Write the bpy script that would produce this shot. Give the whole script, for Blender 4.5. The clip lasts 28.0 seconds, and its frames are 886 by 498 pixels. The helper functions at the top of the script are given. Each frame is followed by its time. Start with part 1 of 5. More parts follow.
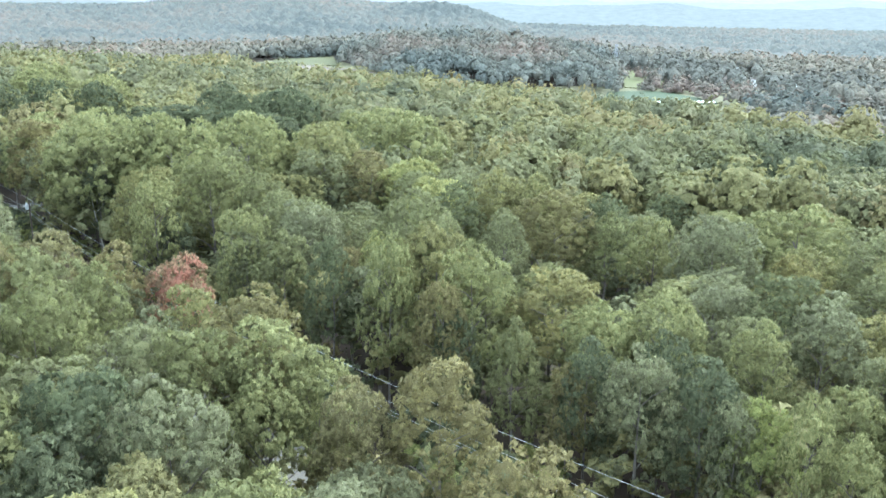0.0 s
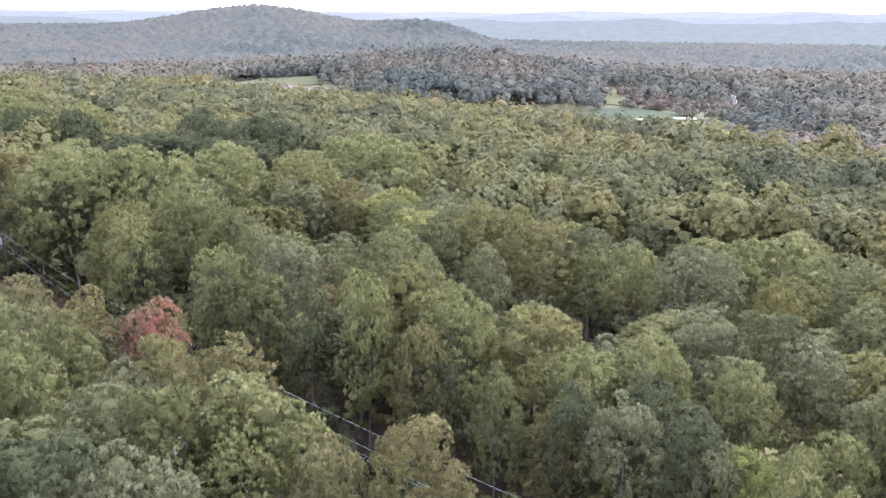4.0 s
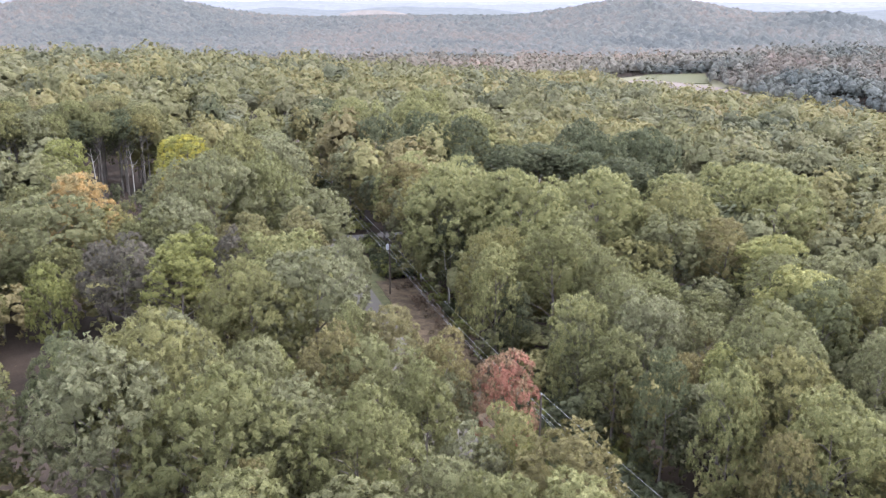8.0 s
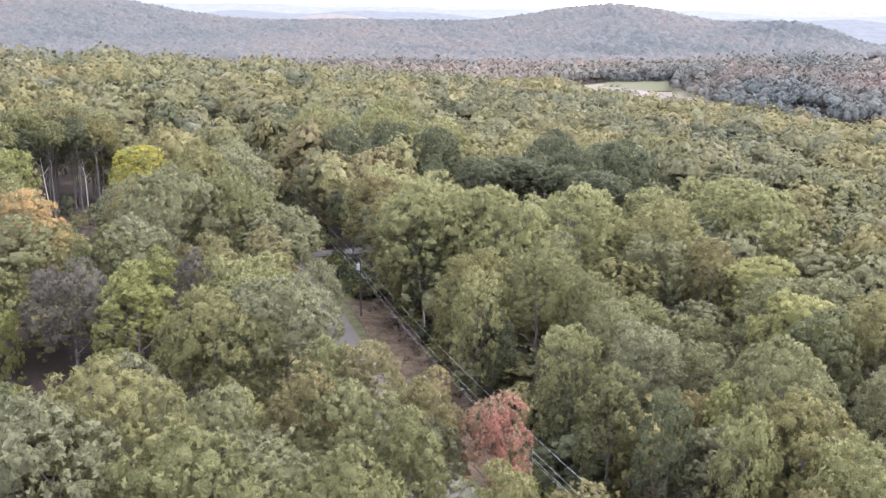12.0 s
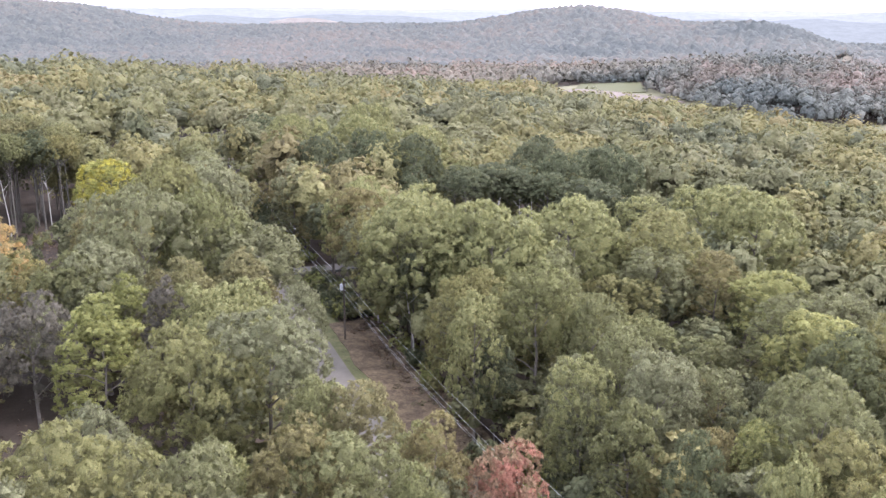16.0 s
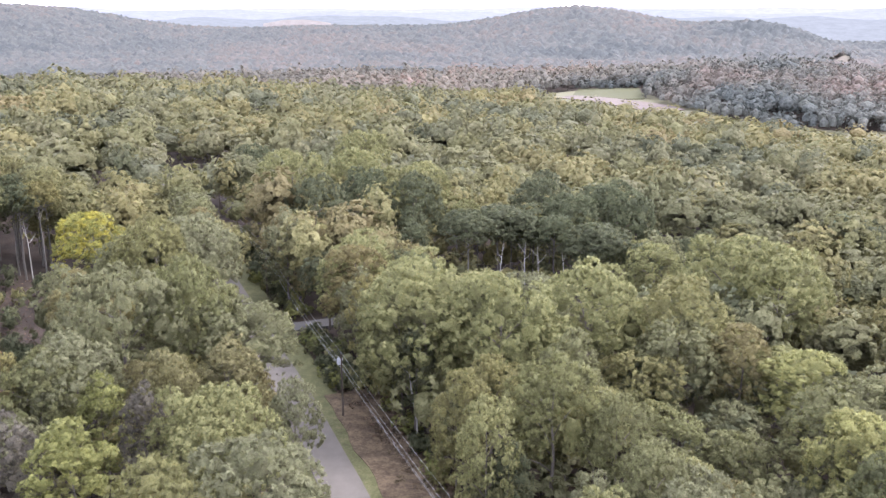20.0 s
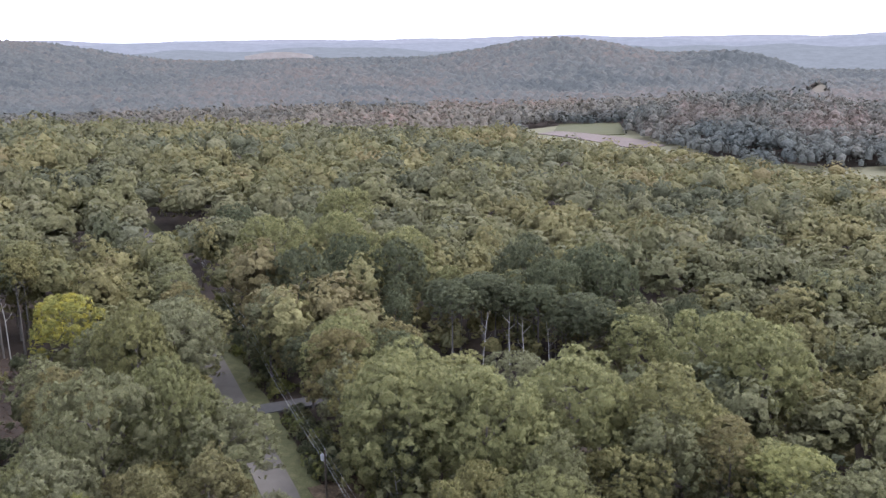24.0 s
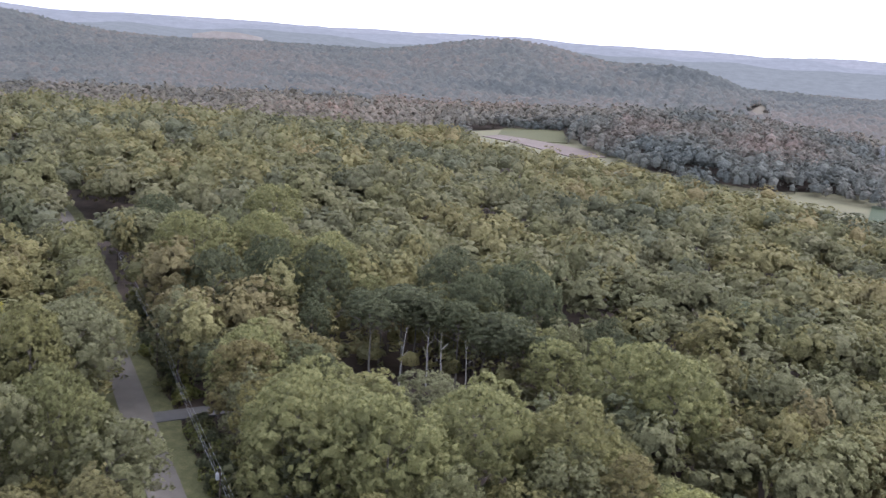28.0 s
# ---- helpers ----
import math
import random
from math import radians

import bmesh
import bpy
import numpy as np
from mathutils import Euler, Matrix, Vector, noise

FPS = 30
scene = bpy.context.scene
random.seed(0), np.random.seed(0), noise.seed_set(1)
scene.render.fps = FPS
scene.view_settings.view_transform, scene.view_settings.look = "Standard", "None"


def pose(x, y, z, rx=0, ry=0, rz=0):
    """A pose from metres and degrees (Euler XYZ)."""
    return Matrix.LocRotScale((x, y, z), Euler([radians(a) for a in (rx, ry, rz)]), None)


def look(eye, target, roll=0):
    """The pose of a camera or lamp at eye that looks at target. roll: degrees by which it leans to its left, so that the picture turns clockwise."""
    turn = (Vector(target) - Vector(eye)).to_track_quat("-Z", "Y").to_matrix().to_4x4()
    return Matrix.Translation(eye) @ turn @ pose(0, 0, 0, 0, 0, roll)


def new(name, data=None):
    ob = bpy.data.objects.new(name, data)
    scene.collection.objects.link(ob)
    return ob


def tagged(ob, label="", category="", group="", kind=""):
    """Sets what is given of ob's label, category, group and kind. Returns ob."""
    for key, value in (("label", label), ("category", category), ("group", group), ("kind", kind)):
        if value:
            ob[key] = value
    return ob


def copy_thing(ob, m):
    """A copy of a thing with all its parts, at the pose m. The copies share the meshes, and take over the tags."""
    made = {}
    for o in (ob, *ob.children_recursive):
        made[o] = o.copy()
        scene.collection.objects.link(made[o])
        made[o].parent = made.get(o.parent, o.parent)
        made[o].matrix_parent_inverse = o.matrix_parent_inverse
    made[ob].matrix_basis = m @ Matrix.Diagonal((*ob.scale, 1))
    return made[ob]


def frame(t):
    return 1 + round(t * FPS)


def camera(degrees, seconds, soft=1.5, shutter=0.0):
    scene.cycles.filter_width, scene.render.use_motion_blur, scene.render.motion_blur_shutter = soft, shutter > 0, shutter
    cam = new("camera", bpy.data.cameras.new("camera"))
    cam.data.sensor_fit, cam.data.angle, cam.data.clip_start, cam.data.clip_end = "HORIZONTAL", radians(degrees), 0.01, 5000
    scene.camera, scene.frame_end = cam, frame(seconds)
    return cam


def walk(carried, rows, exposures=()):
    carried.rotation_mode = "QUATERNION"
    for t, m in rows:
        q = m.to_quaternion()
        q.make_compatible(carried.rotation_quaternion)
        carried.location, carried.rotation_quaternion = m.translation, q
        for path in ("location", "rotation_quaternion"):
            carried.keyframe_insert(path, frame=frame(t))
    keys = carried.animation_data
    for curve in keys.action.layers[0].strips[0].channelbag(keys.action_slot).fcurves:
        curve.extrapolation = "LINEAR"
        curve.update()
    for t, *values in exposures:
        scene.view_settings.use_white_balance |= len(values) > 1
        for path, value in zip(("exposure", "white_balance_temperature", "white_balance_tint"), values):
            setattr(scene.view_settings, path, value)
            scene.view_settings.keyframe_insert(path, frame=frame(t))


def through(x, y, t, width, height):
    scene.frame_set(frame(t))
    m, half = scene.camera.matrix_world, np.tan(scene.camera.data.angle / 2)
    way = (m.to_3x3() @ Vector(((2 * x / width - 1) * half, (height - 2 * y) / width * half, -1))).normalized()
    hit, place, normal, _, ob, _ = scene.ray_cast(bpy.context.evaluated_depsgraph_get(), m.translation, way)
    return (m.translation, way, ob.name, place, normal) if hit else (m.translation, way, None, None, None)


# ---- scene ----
cam = camera(54.0, 28.0, soft=1.35, shutter=0.5)
PATH = [
    (0.0, 0.81, 0.75, 47.75, 74.07, -0.65, 2.89),
    (0.5, 0.76, 0.80, 47.80, 75.27, -0.63, 2.68),
    (1.0, 0.78, 0.76, 47.83, 75.39, -0.62, 2.51),
    (1.5, 0.82, 0.83, 47.90, 75.40, -0.61, 2.36),
    (2.0, 0.84, 0.95, 47.88, 75.37, -0.61, 2.19),
    (2.5, 0.90, 1.30, 47.82, 75.32, -0.63, 2.07),
    (4.5, 1.39, 3.70, 51.37, 74.97, -0.21, 1.73),
    (5.0, 1.35, 4.37, 52.85, 74.81, -6.04, 2.34),
    (5.5, 1.09, 5.00, 54.33, 74.58, -6.46, 11.60),
    (6.0, 0.91, 6.19, 55.35, 74.38, -6.20, 24.27),
    (6.5, 0.78, 7.34, 56.09, 74.36, -6.60, 26.66),
    (7.0, 0.53, 8.27, 56.28, 74.37, -6.23, 26.77),
    (7.5, 0.22, 9.20, 56.30, 74.34, -0.32, 26.63),
    (8.0, -0.24, 10.25, 56.35, 74.31, -0.20, 26.45),
    (8.5, -0.84, 11.21, 56.40, 74.23, -0.29, 26.22),
    (9.0, -1.47, 12.12, 56.45, 74.20, -0.44, 26.00),
    (9.5, -2.30, 13.04, 56.54, 74.21, -0.56, 25.69),
    (10.0, -3.06, 13.83, 56.71, 74.30, -0.67, 25.38),
    (10.5, -3.93, 14.73, 56.70, 74.37, -0.79, 25.05),
    (11.0, -4.80, 15.58, 56.73, 74.42, -0.88, 24.68),
    (11.5, -5.65, 16.31, 56.78, 74.52, -0.91, 24.28),
    (12.0, -6.31, 16.98, 56.90, 74.62, -0.86, 23.96),
    (12.5, -7.03, 17.71, 56.97, 74.70, -0.77, 23.62),
    (13.0, -7.97, 18.69, 56.98, 74.73, -0.75, 23.31),
    (13.5, -8.84, 19.71, 56.94, 74.77, -0.70, 23.06),
    (15.5, -11.80, 23.45, 56.93, 74.86, -0.41, 22.16),
    (16.0, -12.47, 24.57, 57.03, 74.81, -0.37, 22.01),
    (16.5, -13.04, 25.80, 57.51, 74.75, -0.22, 21.88),
    (17.0, -14.04, 27.47, 58.27, 74.69, -0.17, 21.77),
    (17.5, -14.88, 29.22, 59.26, 74.58, -0.13, 21.71),
    (18.0, -15.85, 31.04, 60.50, 74.49, -0.00, 21.64),
    (18.5, -16.61, 32.74, 61.73, 74.42, 0.08, 21.63),
    (19.0, -17.43, 34.32, 63.07, 74.41, 0.11, 21.65),
    (19.5, -18.20, 35.46, 64.37, 74.45, 0.08, 21.64),
    (20.0, -18.71, 36.61, 65.65, 74.67, 0.11, 21.63),
    (20.5, -19.20, 37.44, 66.88, 74.89, 0.14, 21.55),
    (21.0, -19.65, 37.90, 68.08, 75.20, 0.13, 21.43),
    (21.5, -19.95, 38.52, 69.19, 75.54, 0.24, 21.30),
    (23.5, -19.96, 39.76, 74.60, 76.30, 0.49, 20.61),
    (24.0, -19.89, 40.22, 75.68, 76.38, 0.62, 20.41),
    (24.5, -19.66, 40.60, 76.81, 76.41, 0.67, 20.28),
    (25.0, -19.38, 41.02, 77.92, 76.37, 0.70, 20.17),
    (25.5, -19.09, 41.48, 78.83, 76.39, 0.80, 20.02),
    (26.0, -18.95, 41.92, 79.39, 76.37, 0.81, 19.88),
    (26.5, -18.69, 42.37, 79.52, 76.34, 0.85, 19.78),
    (27.0, -18.42, 43.08, 79.55, 76.26, 0.95, 19.71),
    (27.5, -17.62, 44.81, 79.40, 76.13, -3.07, 19.40),
    (28.0, -17.66, 45.94, 79.13, 76.06, -3.77, 17.48),
]
EXPOSURES = [(0.0, 2.39, 5310, -4), (0.3, 2.27, 5530, 5), (0.7, 2.17, 5730, 11), (2.5, 1.97, 5730, 15), (4.5, 1.97, 5680, 17), (7.5, 2.05, 5780, 18), (9.0, 2.27, 5830, 21), (11.0, 2.25, 5840, 22), (13.5, 2.22, 5860, 23), (17.0, 2.2, 5860, 22), (21.5, 2.12, 5860, 24), (23.5, 1.45, 5710, 20), (25.0, 1.37, 5710, 20), (28.0, 1.3, 5710, 20)]
walk(cam, [(t, pose(*p)) for t, *p in PATH], EXPOSURES)

# ---- light: a bright overcast sky and a weak, wide sun ----
SUN_EL, SUN_AZ = 52.0, 52.0
world = bpy.data.worlds.new("sky")
scene.world = world
world.use_nodes = True
wn, wl = world.node_tree.nodes, world.node_tree.links
sky = wn.new("ShaderNodeTexSky")
sky.sky_type, sky.sun_disc = "NISHITA", False
sky.sun_elevation, sky.sun_rotation = radians(SUN_EL), radians(SUN_AZ)
sky.air_density, sky.dust_density, sky.ozone_density = 1.0, 4.0, 1.0
cloud = wn.new("ShaderNodeMix")
cloud.data_type, cloud.blend_type = "RGBA", "MIX"
cloud.inputs["Factor"].default_value = 0.8
cloud.inputs["B"].default_value = (8.6, 8.9, 9.4, 1)
wl.new(sky.outputs["Color"], cloud.inputs["A"])
wl.new(cloud.outputs["Result"], wn["Background"].inputs["Color"])
wn["Background"].inputs["Strength"].default_value = 0.148
sun = new("sun", bpy.data.lights.new("sun", "SUN"))
sun.data.energy, sun.data.angle, sun.data.color = 1.5, radians(22), (1.0, 0.96, 0.9)
_a = radians(SUN_AZ)
sun.matrix_world = look((math.sin(_a) * 60, math.cos(_a) * 60, 60 * math.tan(radians(SUN_EL))), (0, 0, 0))


# ---- materials ----
def material(name, rough=0.9, metal=0.0, spec=0.3):
    m = bpy.data.materials.new(name)
    m.use_nodes = True
    b = m.node_tree.nodes["Principled BSDF"]
    b.inputs["Roughness"].default_value, b.inputs["Metallic"].default_value = rough, metal
    b.inputs["Specular IOR Level"].default_value = spec
    return m, m.node_tree.nodes, m.node_tree.links, b


def ramp_node(nodes, stops):
    r = nodes.new("ShaderNodeValToRGB")
    e = r.color_ramp.elements
    while len(e) < len(stops):
        e.new(0.5)
    for k, (p, c) in enumerate(stops):
        e[k].position, e[k].color = p, (*c, 1)
    return r


def noise_node(nodes, links, scale, detail=4.0, rough=0.6, coord="Object"):
    tc = nodes.new("ShaderNodeTexCoord") if coord != "World" else nodes.new("ShaderNodeNewGeometry")
    n = nodes.new("ShaderNodeTexNoise")
    n.inputs["Scale"].default_value, n.inputs["Detail"].default_value, n.inputs["Roughness"].default_value = scale, detail, rough
    links.new(tc.outputs["Position" if coord == "World" else coord], n.inputs["Vector"])
    return n


def math_node(nodes, links, op, a, b=None, c=None):
    m = nodes.new("ShaderNodeMath")
    m.operation = op
    for k, v in enumerate((a, b, c)):
        if v is None:
            continue
        if isinstance(v, (int, float)):
            m.inputs[k].default_value = v
        else:
            links.new(v, m.inputs[k])
    return m.outputs[0]


def mix_rgb(nodes, links, blend, fac, a, b):
    m = nodes.new("ShaderNodeMix")
    m.data_type, m.blend_type = "RGBA", blend
    for s, v in (("Factor", fac), ("A", a), ("B", b)):
        if isinstance(v, (int, float)):
            m.inputs[s].default_value = v
        elif isinstance(v, tuple):
            m.inputs[s].default_value = (*v, 1)
        else:
            links.new(v, m.inputs[s])
    return m.outputs["Result"]


def foliage(name, stops, from_tint=False, patch=None, leaf=(0.62, 1.38), grain=7.5, gaps=0.45, floret=0.0, through=0.5, speck=1.2):
    """Leaves: the tree's own hue from a ramp, each spray lighter or darker, broad patches within the crown."""
    m, n, l, b = material(name, 0.7, 0, 0.14)
    if from_tint:
        at = n.new("ShaderNodeAttribute")
        at.attribute_name = "tint"
        pick = at.outputs["Fac"]
    else:
        pick = n.new("ShaderNodeObjectInfo").outputs["Random"]
    hue = ramp_node(n, stops)
    l.new(pick, hue.inputs["Fac"])
    isl = n.new("ShaderNodeNewGeometry").outputs["Random Per Island"]
    big = noise_node(n, l, 0.22, 2.0, 0.5, "World")
    fine = noise_node(n, l, grain * 1.2, 3.0, 0.7, "World")
    v = math_node(n, l, "MULTIPLY_ADD", isl, leaf[1] - leaf[0], leaf[0])
    v = math_node(n, l, "MULTIPLY", v, math_node(n, l, "MULTIPLY_ADD", big.outputs["Fac"], 0.6, 0.7))
    v = math_node(n, l, "MULTIPLY", v, math_node(n, l, "MULTIPLY_ADD", fine.outputs["Fac"], speck, 1 - speck / 2))
    col = mix_rgb(n, l, "MULTIPLY", 1.0, hue.outputs["Color"], v)
    if patch:
        second = noise_node(n, l, 0.35, 2.0, 0.5, "World")
        f = ramp_node(n, [(0.42, (0, 0, 0)), (0.54, (1, 1, 1))])
        l.new(second.outputs["Fac"], f.inputs["Fac"])
        col = mix_rgb(n, l, "MIX", f.outputs["Color"], col, mix_rgb(n, l, "MULTIPLY", 1.0, patch, v))
    l.new(col, b.inputs["Base Color"])
    relief = noise_node(n, l, grain, 2.0, 0.6, "World")
    bp = n.new("ShaderNodeBump")
    bp.inputs["Strength"].default_value, bp.inputs["Distance"].default_value = 0.5, 0.5 / grain
    l.new(relief.outputs["Fac"], bp.inputs["Height"])
    normal = bp.outputs["Normal"]
    if floret:
        # rounded tufts that break up the crown
        pos = n.new("ShaderNodeNewGeometry")
        cell = n.new("ShaderNodeTexVoronoi")
        cell.feature = "SMOOTH_F1"
        cell.inputs["Scale"].default_value, cell.inputs["Smoothness"].default_value = floret, 0.25
        l.new(pos.outputs["Position"], cell.inputs["Vector"])
        tuft = n.new("ShaderNodeBump")
        tuft.invert = True
        tuft.inputs["Strength"].default_value, tuft.inputs["Distance"].default_value = 0.8, 0.65 / floret
        l.new(cell.outputs["Distance"], tuft.inputs["Height"])
        l.new(normal, tuft.inputs["Normal"])
        normal = tuft.outputs["Normal"]
    l.new(normal, b.inputs["Normal"])
    tr = n.new("ShaderNodeBsdfTranslucent")
    l.new(col, tr.inputs["Color"])
    l.new(normal, tr.inputs["Normal"])
    mx = n.new("ShaderNodeMixShader")
    mx.inputs[0].default_value = through
    l.new(b.outputs[0], mx.inputs[1])
    l.new(tr.outputs[0], mx.inputs[2])
    # gaps between the leaves of a spray
    holes = noise_node(n, l, grain * 1.4, 1.0, 0.5, "World")
    gap = math_node(n, l, "LESS_THAN", holes.outputs["Fac"], gaps)
    clear = n.new("ShaderNodeBsdfTransparent")
    cut = n.new("ShaderNodeMixShader")
    l.new(gap, cut.inputs[0])
    l.new(mx.outputs[0], cut.inputs[1])
    l.new(clear.outputs[0], cut.inputs[2])
    l.new(cut.outputs[0], n["Material Output"].inputs["Surface"])
    return m


def surface(name, stops, scale=0.5, rough=0.9, bump=0.0, fine=6.0, spec=0.2, coord="Object", metal=0.0):
    m, n, l, b = material(name, rough, metal, spec)
    a, c = noise_node(n, l, scale, 6.0, 0.65, coord), noise_node(n, l, fine, 4.0, 0.7, coord)
    s = math_node(n, l, "MULTIPLY_ADD", c.outputs["Fac"], 0.4, math_node(n, l, "MULTIPLY", a.outputs["Fac"], 0.6))
    r = ramp_node(n, stops)
    l.new(s, r.inputs["Fac"])
    l.new(r.outputs["Color"], b.inputs["Base Color"])
    if bump:
        bp = n.new("ShaderNodeBump")
        bp.inputs["Strength"].default_value, bp.inputs["Distance"].default_value = bump, 0.1
        l.new(c.outputs["Fac"], bp.inputs["Height"])
        l.new(bp.outputs["Normal"], b.inputs["Normal"])
    return m


GREEN, OLIVE, DARK = (0.133, 0.132, 0.055), (0.164, 0.145, 0.057), (0.083, 0.091, 0.047)
GREY, LIGHT = (0.140, 0.138, 0.070), (0.168, 0.164, 0.070)
MIX = [(0.0, DARK), (0.2, GREEN), (0.42, GREY), (0.6, GREEN), (0.75, OLIVE), (0.9, LIGHT), (1.0, (0.146, 0.128, 0.06))]
LEAVES = {
    "oak": foliage("oak_leaves", MIX),
    "light": foliage("light_green_leaves", [(0, LIGHT), (1, (0.173, 0.172, 0.072))]),
    # Dark green oaks; also painted shade where walls of trees stand dark.
    "dark": foliage("dark_and_shaded_green_leaves", [(0, DARK), (1, (0.084, 0.089, 0.048))]),
    "grey": foliage("grey_green_leaves", [(0, (0.132, 0.131, 0.07)), (1, (0.146, 0.144, 0.077))]),
    "pale": foliage("pale_yellow_green_leaves", [(0, (0.198, 0.196, 0.072)), (1, (0.211, 0.205, 0.078))]),
    "yellow": foliage("yellow_leaves", [(0, (0.27, 0.24, 0.042)), (1, (0.26, 0.23, 0.045))], patch=(0.2, 0.195, 0.055)),
    "lime": foliage("yellow_green_leaves", [(0, (0.157, 0.165, 0.056)), (1, (0.170, 0.168, 0.056))]),
    "red": foliage("red_and_russet_leaves", [(0, (0.242, 0.113, 0.078)), (1, (0.242, 0.113, 0.078))], patch=(0.196, 0.135, 0.08)),
    "orange": foliage("orange_leaves", [(0, (0.309, 0.2, 0.08)), (1, (0.299, 0.2, 0.08))], patch=(0.206, 0.165, 0.075)),
    "olive": foliage("olive_brown_leaves", [(0, (0.134, 0.119, 0.05)), (1, (0.149, 0.126, 0.055))]),
    "bronze": foliage("purple_grey_leaves", [(0, (0.089, 0.08, 0.06)), (1, (0.097, 0.085, 0.064))]),
    "pine": foliage("pine_needles", [(0, (0.103, 0.125, 0.078)), (1, (0.113, 0.13, 0.08))]),
}
# Bluer than MIX for a little painted haze; NEAR_MIX takes half of it.
MID_MIX = [(0.0, (0.095, 0.100, 0.058)), (0.2, (0.122, 0.124, 0.072)), (0.42, (0.172, 0.162, 0.086)), (0.6, (0.160, 0.154, 0.073)), (0.78, (0.194, 0.173, 0.077)), (0.92, (0.215, 0.194, 0.088)), (1.0, (0.202, 0.168, 0.080))]
WOOD_MID = foliage("slope_woodland_leaves", MID_MIX, True, grain=1.0, gaps=0.2, leaf=(0.85, 1.15), floret=0.6, through=0.48, speck=0.7)
NEAR_MIX = [(p, (a[0] * 0.5 + b[0] * 0.5, a[1] * 0.5 + b[1] * 0.5, a[2] * 0.5 + b[2] * 0.5)) for (p, a), (q, b) in zip(MIX, MID_MIX)]
WOOD_NEAR = foliage("woodland_leaves", NEAR_MIX, True, grain=2.6, leaf=(0.8, 1.2), gaps=0.36, floret=1.3, through=0.45, speck=0.9)
# Far mixes are greyer and bluer: distance haze is put into the leaf colours.
FAR_HAZE_MIX = [(0.0, (0.085, 0.093, 0.089)), (0.3, (0.114, 0.119, 0.110)), (0.55, (0.130, 0.125, 0.113)), (0.75, (0.145, 0.128, 0.111)), (0.88, (0.149, 0.127, 0.110)), (1.0, (0.130, 0.130, 0.117))]
VALLEY_HAZE_MIX = [(0.0, (0.102, 0.101, 0.086)), (0.3, (0.147, 0.134, 0.105)), (0.55, (0.172, 0.147, 0.113)), (0.75, (0.196, 0.150, 0.117)), (0.88, (0.208, 0.149, 0.114)), (1.0, (0.168, 0.149, 0.117))]
WOOD_VALLEY = foliage("hazed_valley_leaves", VALLEY_HAZE_MIX, True, grain=0.5, leaf=(0.85, 1.15), gaps=0.1, floret=0.45, through=0.4, speck=0.7)
# Hill leaves and the lower storey carry painted haze as well.
WOOD_HILL = foliage("hazed_hill_leaves", [(0.0, (0.095, 0.106, 0.097)), (0.4, (0.129, 0.131, 0.111)), (0.7, (0.161, 0.142, 0.116)), (1.0, (0.187, 0.146, 0.121))], True, grain=0.7, leaf=(0.85, 1.15), gaps=0.15, floret=0.45, through=0.4, speck=0.7)
WOOD_LOW = surface("hazed_lower_leaves", [(0.3, (0.118, 0.112, 0.092)), (0.7, (0.16, 0.142, 0.115))], 0.05, 0.9, 0.0, 0.3)
WOOD_FAR = foliage("hazed_autumn_leaves", FAR_HAZE_MIX, True, grain=0.6, leaf=(0.9, 1.1), gaps=0.0, speck=0.7)
BARK = surface("bark", [(0.25, (0.05, 0.042, 0.034)), (0.55, (0.12, 0.105, 0.09)), (0.8, (0.2, 0.185, 0.165))], 1.2, 0.95, 0.6, 9.0)
PALE_BARK = surface("pale_bark", [(0.25, (0.055, 0.048, 0.041)), (0.6, (0.125, 0.115, 0.1))], 1.2, 0.9, 0.4, 9.0)
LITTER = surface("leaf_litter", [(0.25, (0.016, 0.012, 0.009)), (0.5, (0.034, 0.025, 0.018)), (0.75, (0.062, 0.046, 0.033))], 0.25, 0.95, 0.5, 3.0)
ASPHALT = surface("worn_asphalt", [(0.3, (0.082, 0.073, 0.061)), (0.7, (0.118, 0.105, 0.088))], 0.35, 0.9, 0.2, 14.0)
DRIVE = surface("dark_asphalt", [(0.3, (0.060, 0.057, 0.054)), (0.7, (0.095, 0.091, 0.084))], 0.4, 0.9, 0.2, 14.0)
VERGE = surface("dry_grass", [(0.3, (0.042, 0.040, 0.018)), (0.5, (0.071, 0.072, 0.030)), (0.7, (0.118, 0.110, 0.053))], 0.5, 0.95, 0.8, 3.0)
SLASH = surface("bare_brown_earth", [(0.34, (0.028, 0.019, 0.013)), (0.5, (0.072, 0.052, 0.031)), (0.66, (0.138, 0.104, 0.064))], 0.6, 0.95, 1.0, 3.0)
MEADOW = surface("mown_meadow", [(0.3, (0.044, 0.046, 0.019)), (0.7, (0.064, 0.061, 0.027))], 0.02, 0.95, 0, 0.3)
PASTURE = surface("grazed_pasture", [(0.3, (0.066, 0.069, 0.029)), (0.7, (0.092, 0.09, 0.04))], 0.02, 0.95, 0, 0.3)
DRYFIELD = surface("dry_grassland", [(0.3, (0.075, 0.064, 0.045)), (0.7, (0.105, 0.09, 0.064))], 0.02, 0.95, 0, 0.3)
LOWLAND = surface("damp_meadow", [(0.3, (0.03, 0.041, 0.022)), (0.7, (0.043, 0.053, 0.028))], 0.03, 0.95, 0, 0.4)
ROUGH = surface("rough_pasture", [(0.3, (0.075, 0.072, 0.042)), (0.7, (0.115, 0.105, 0.06))], 0.04, 0.95, 0, 0.5)
QUARRY = surface("pale_stone", [(0.3, (0.085, 0.075, 0.066)), (0.7, (0.15, 0.135, 0.12))], 0.03, 0.95, 0, 0.4)
TANFIELD = surface("stubble", [(0.3, (0.2, 0.18, 0.1)), (0.7, (0.28, 0.25, 0.15))], 0.02, 0.95, 0, 0.3)
